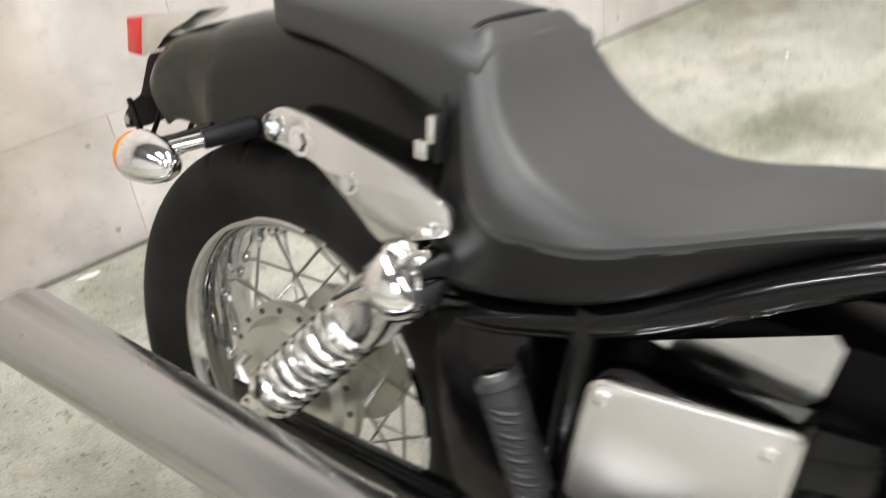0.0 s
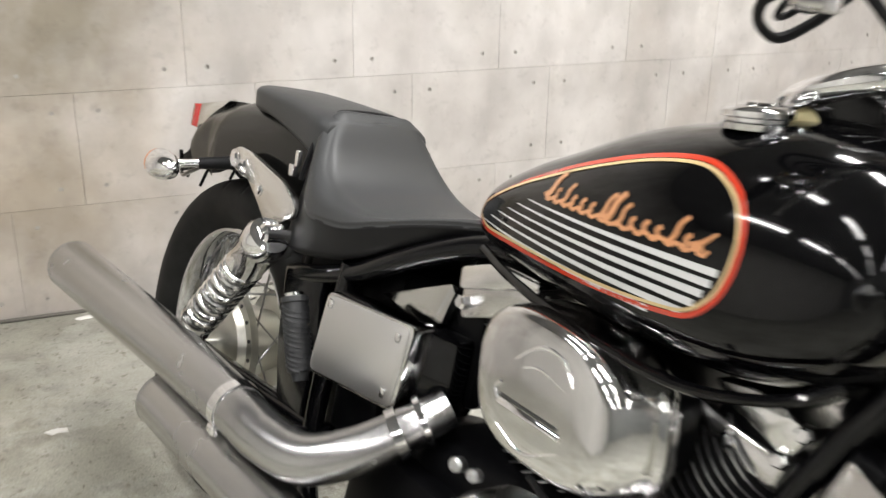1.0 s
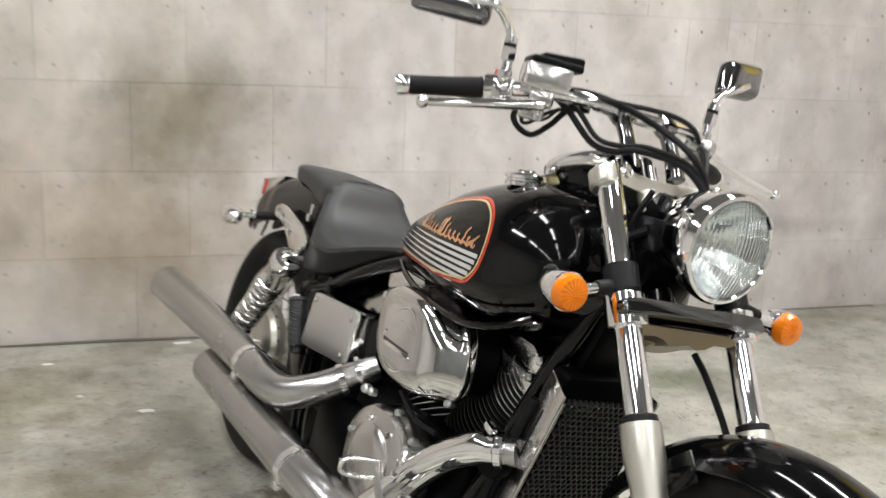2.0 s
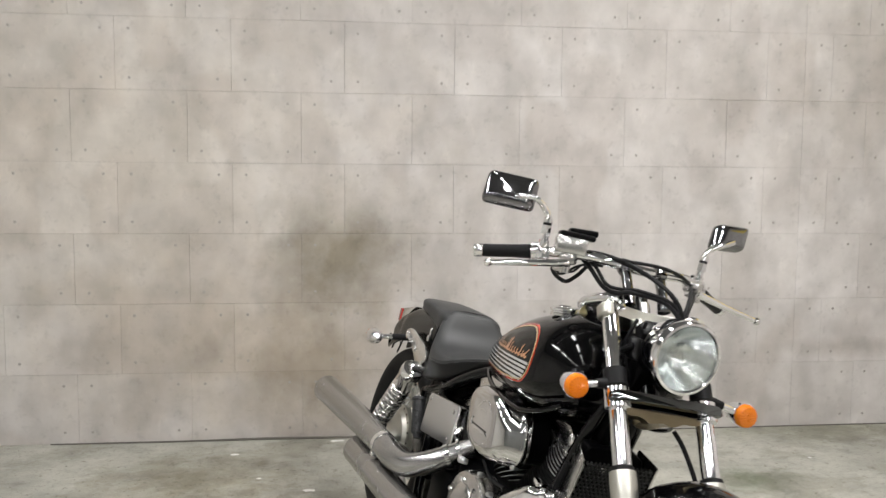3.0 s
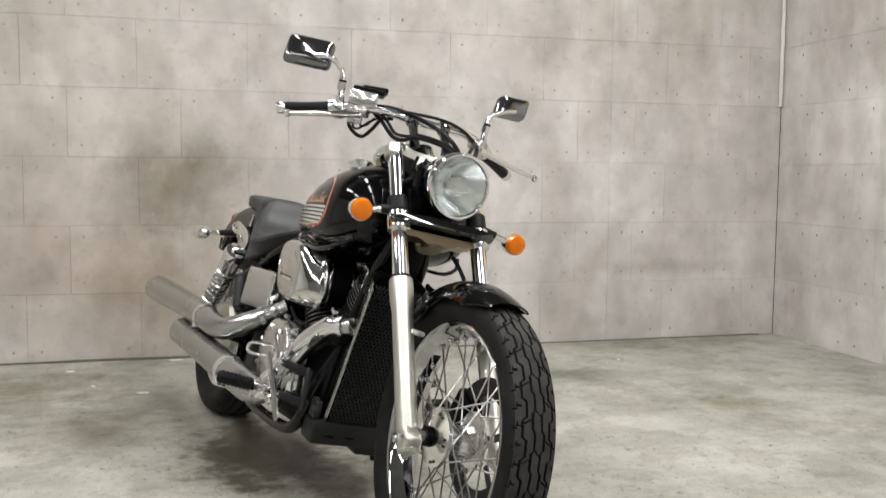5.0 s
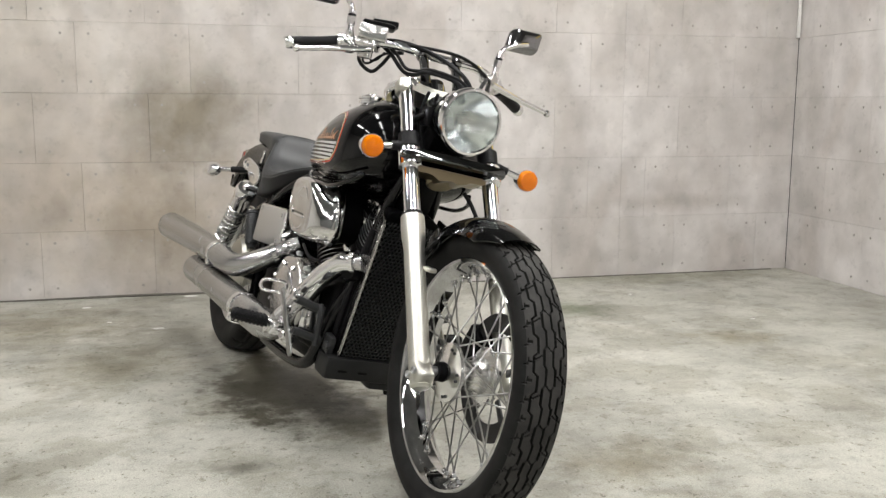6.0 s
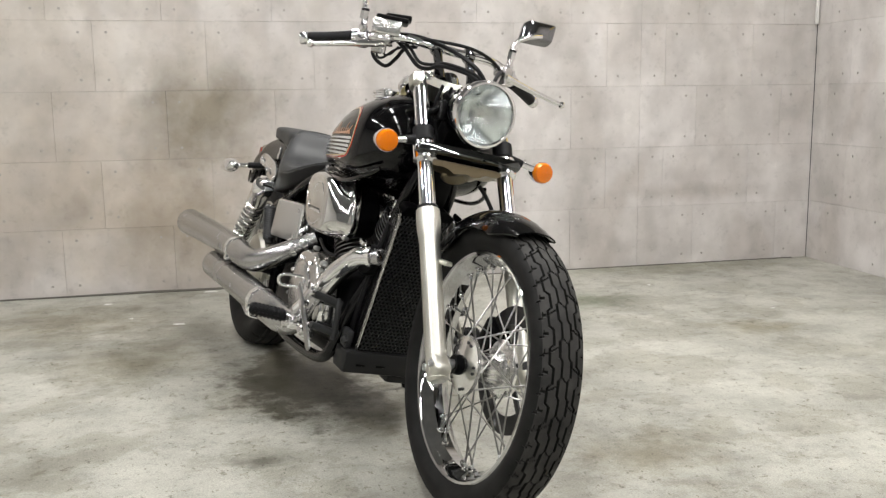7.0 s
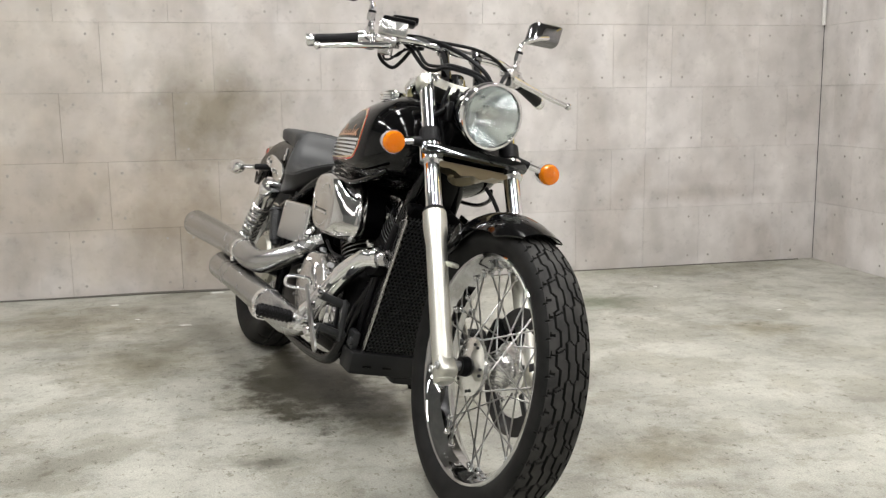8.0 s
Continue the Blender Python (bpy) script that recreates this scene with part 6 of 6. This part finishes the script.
    tube(bm, [(1.09, side * 0.232, 0.368), (1.09, side * 0.150, 0.345)], 0.0115, 14)
    tube(bm, [(1.09, side * 0.225, 0.283), (1.09, side * 0.145, 0.265)], 0.0105, 14)
    tube(bm, [(1.092, side * 0.162, 0.362), (1.100, side * 0.160, 0.33), (1.096, side * 0.158, 0.25)], 0.0085, 12)
    part("pedal_bracket", bm, DARKMETAL, bike, "dark pedal linkage bracket")
    bm = bmesh.new()
    rbox(bm, (1.075, side * 0.178, 0.312), (0.006, 0.055, 0.058), 0.003, (0, 0, 0))
    part("linkage_plate", bm, CHROME, bike, "small bright linkage plate")
bm = bmesh.new()
tube(bm, [(0.80, 0.15, 0.20), (0.78, 0.24, 0.09), (0.77, 0.285, -0.052)], 0.011, 12)
rbox(bm, (0.772, 0.288, -0.062), (0.05, 0.05, 0.008), 0.003, (13, 0, 0))
part("side_stand", bm, FRAME, bike, "black side stand")

for pts, r in (([(0.90, -0.17, 0.50), (0.97, -0.175, 0.475), (1.03, -0.165, 0.47)], 0.0045),):
    bm = bmesh.new()
    tube(bm, pts, r, 10, 8)
    part("hose", bm, RUBBER, eng, "black rubber hose")
for k in range(3):
    y = -0.055 - 0.018 * k
    bm = bmesh.new()
    tube(bm, [(1.175, y, 0.590), (1.160, y - 0.004, 0.54), (1.125, y - 0.010, 0.42), (1.092, y - 0.012, 0.31), (1.070, y - 0.006, 0.225)], 0.0085, 12, 8)
    part("coolant_hose", bm, RUBBER, eng, "black rubber coolant hose")
# horn and small bright things between the cylinders
bm = bmesh.new()
lathe(bm, [(0, 0.03), (0.02, 0.034), (0.03, 0.03), (0.03, 0)], V((1.14, -0.10, 0.47)), (0.3, -1, 0.2), 24)
part("horn", bm, ENGINE, bike)
for bx, by, bz, r in ((0.95, -0.20, 0.475, 0.008), (1.02, -0.15, 0.52, 0.010), (1.00, -0.19, 0.44, 0.009), (0.80, -0.19, 0.468, 0.012), (0.84, -0.20, 0.475, 0.010)):
    bm = bmesh.new()
    lathe(bm, [(0, r * 0.8), (0.013, r * 0.8), (0.017, r * 0.5), (0.017, 0)], V((bx, by + 0.012, bz)), (0.2, -1, 0.2), 10)
    part("engine_bolt", bm, STEEL, eng)

# ---- corner trim, yellow board, floor edge ----
bm = bmesh.new()
rbox(bm, (-0.020, -0.020, 1.615), (0.016, 0.016, 0.645), 0.003)
tagged(part("corner_trim", bm, WHITE), "narrow white corner trim between two walls", "trim", kind="structure")
bm = bmesh.new()
rbox(bm, (-0.018, -1.26, 2.30), (0.012, 1.5, 0.70), 0.003)
tagged(part("yellow_board", bm, YELLOW), "plain yellow painted board high on the panel wall", "board")
bm = bmesh.new()
rbox(bm, (-0.019, -5.4, 1.9375), (0.010, 10.76, 0.007), 0.002)
tagged(part("trim", bm, DARKGAP), "thin dark ledge along the panel wall", "trim", kind="structure")
bm = bmesh.new()
tube(bm, [(-4.6, -0.014, 0.004), (-4.0, -0.016, 0.004), (-3.6, -0.014, 0.006), (-3.2, -0.018, 0.004), (-2.7, -0.014, 0.005), (-1.8, -0.013, 0.002), (-0.1, -0.013, 0.002)], [0.003, 0.004, 0.006, 0.006, 0.004, 0.0035, 0.0035], 8)
tagged(part("baseboard", bm, DARKGAP), "dark dirt-filled joint between wall and floor", "joint", kind="structure")
rnd = random.Random(11)
for x, y, s in ((-3.416, -0.708, 0.020), (-3.756, -0.224, 0.016), (-3.30, -0.06, 0.022), (-3.12, -0.05, 0.018), (-3.62, -0.55, 0.008), (-1.2, -0.5, 0.008), (-0.9, -1.1, 0.007)):
    bm = bmesh.new()
    pts = [(x + s * rnd.uniform(0.5, 1.1) * math.cos(a) * 1.6, y + s * rnd.uniform(0.5, 1.1) * math.sin(a) * 0.8) for a in (2 * math.pi * k / 9 for k in range(9))]
    skin(bm, [[V((px, py, 0.0)) for px, py in pts], [V((x + (px - x) * 0.8, y + (py - y) * 0.8, 0.0025)) for px, py in pts]])
    tagged(part("paint_flake", bm, WHITE), "small pale flake of paint lying on concrete floor", "flake", "flakes on the floor")

# ---- ceiling lights ----
bm = bmesh.new()
rbox(bm, (0, 0, -0.025), (0.20, 1.25, 0.05), 0.008)
fixture = part("ceiling_light", bm, WHITE)
tagged(fixture, "white two-tube fluorescent ceiling light, switched on", "ceiling light", "ceiling lights")
for dx in (-0.05, 0.05):
    bm = bmesh.new()
    tube(bm, [(dx, -0.58, -0.068), (dx, 0.58, -0.068)], 0.014, 12)
    part("lamp_tube", bm, TUBE, fixture, "glowing fluorescent tube")
fixture.matrix_world = pose(*LAMPS[0], ROOM_H)
for lx, ly in LAMPS[1:]:
    copy_thing(fixture, pose(lx, ly, ROOM_H))

# ---- wall panels ----
ROWS_N = 9
for row in range(ROWS_N):
    odd = row % 2 == 1
    h = min(MOD, ROOM_H - row * MOD)
    js = joints(X0, -0.002, -1.231 if odd else -1.428, (-0.90, -0.39) if odd else (-0.714, -0.206), -1.04)
    for (a, la), (b, rb) in zip(js, js[1:]):
        shared("panel", panel_mesh(b - a, h, la, rb), wall_back, Matrix.Translation((a, 0.012, row * MOD)))
    js = [(0.001, False)]
    y = 0.30 if odd else 0.12
    while y < -Y0:
        js.append((y, True))
        y += PITCH
    js.append((-Y0, False))
    for (a, la), (b, rb) in zip(js, js[1:]):
        shared("panel", panel_mesh(b - a, h, la, rb), wall_right, Matrix.Translation((0.012, -a, row * MOD)) @ pose(0, 0, 0, 0, 0, -90))
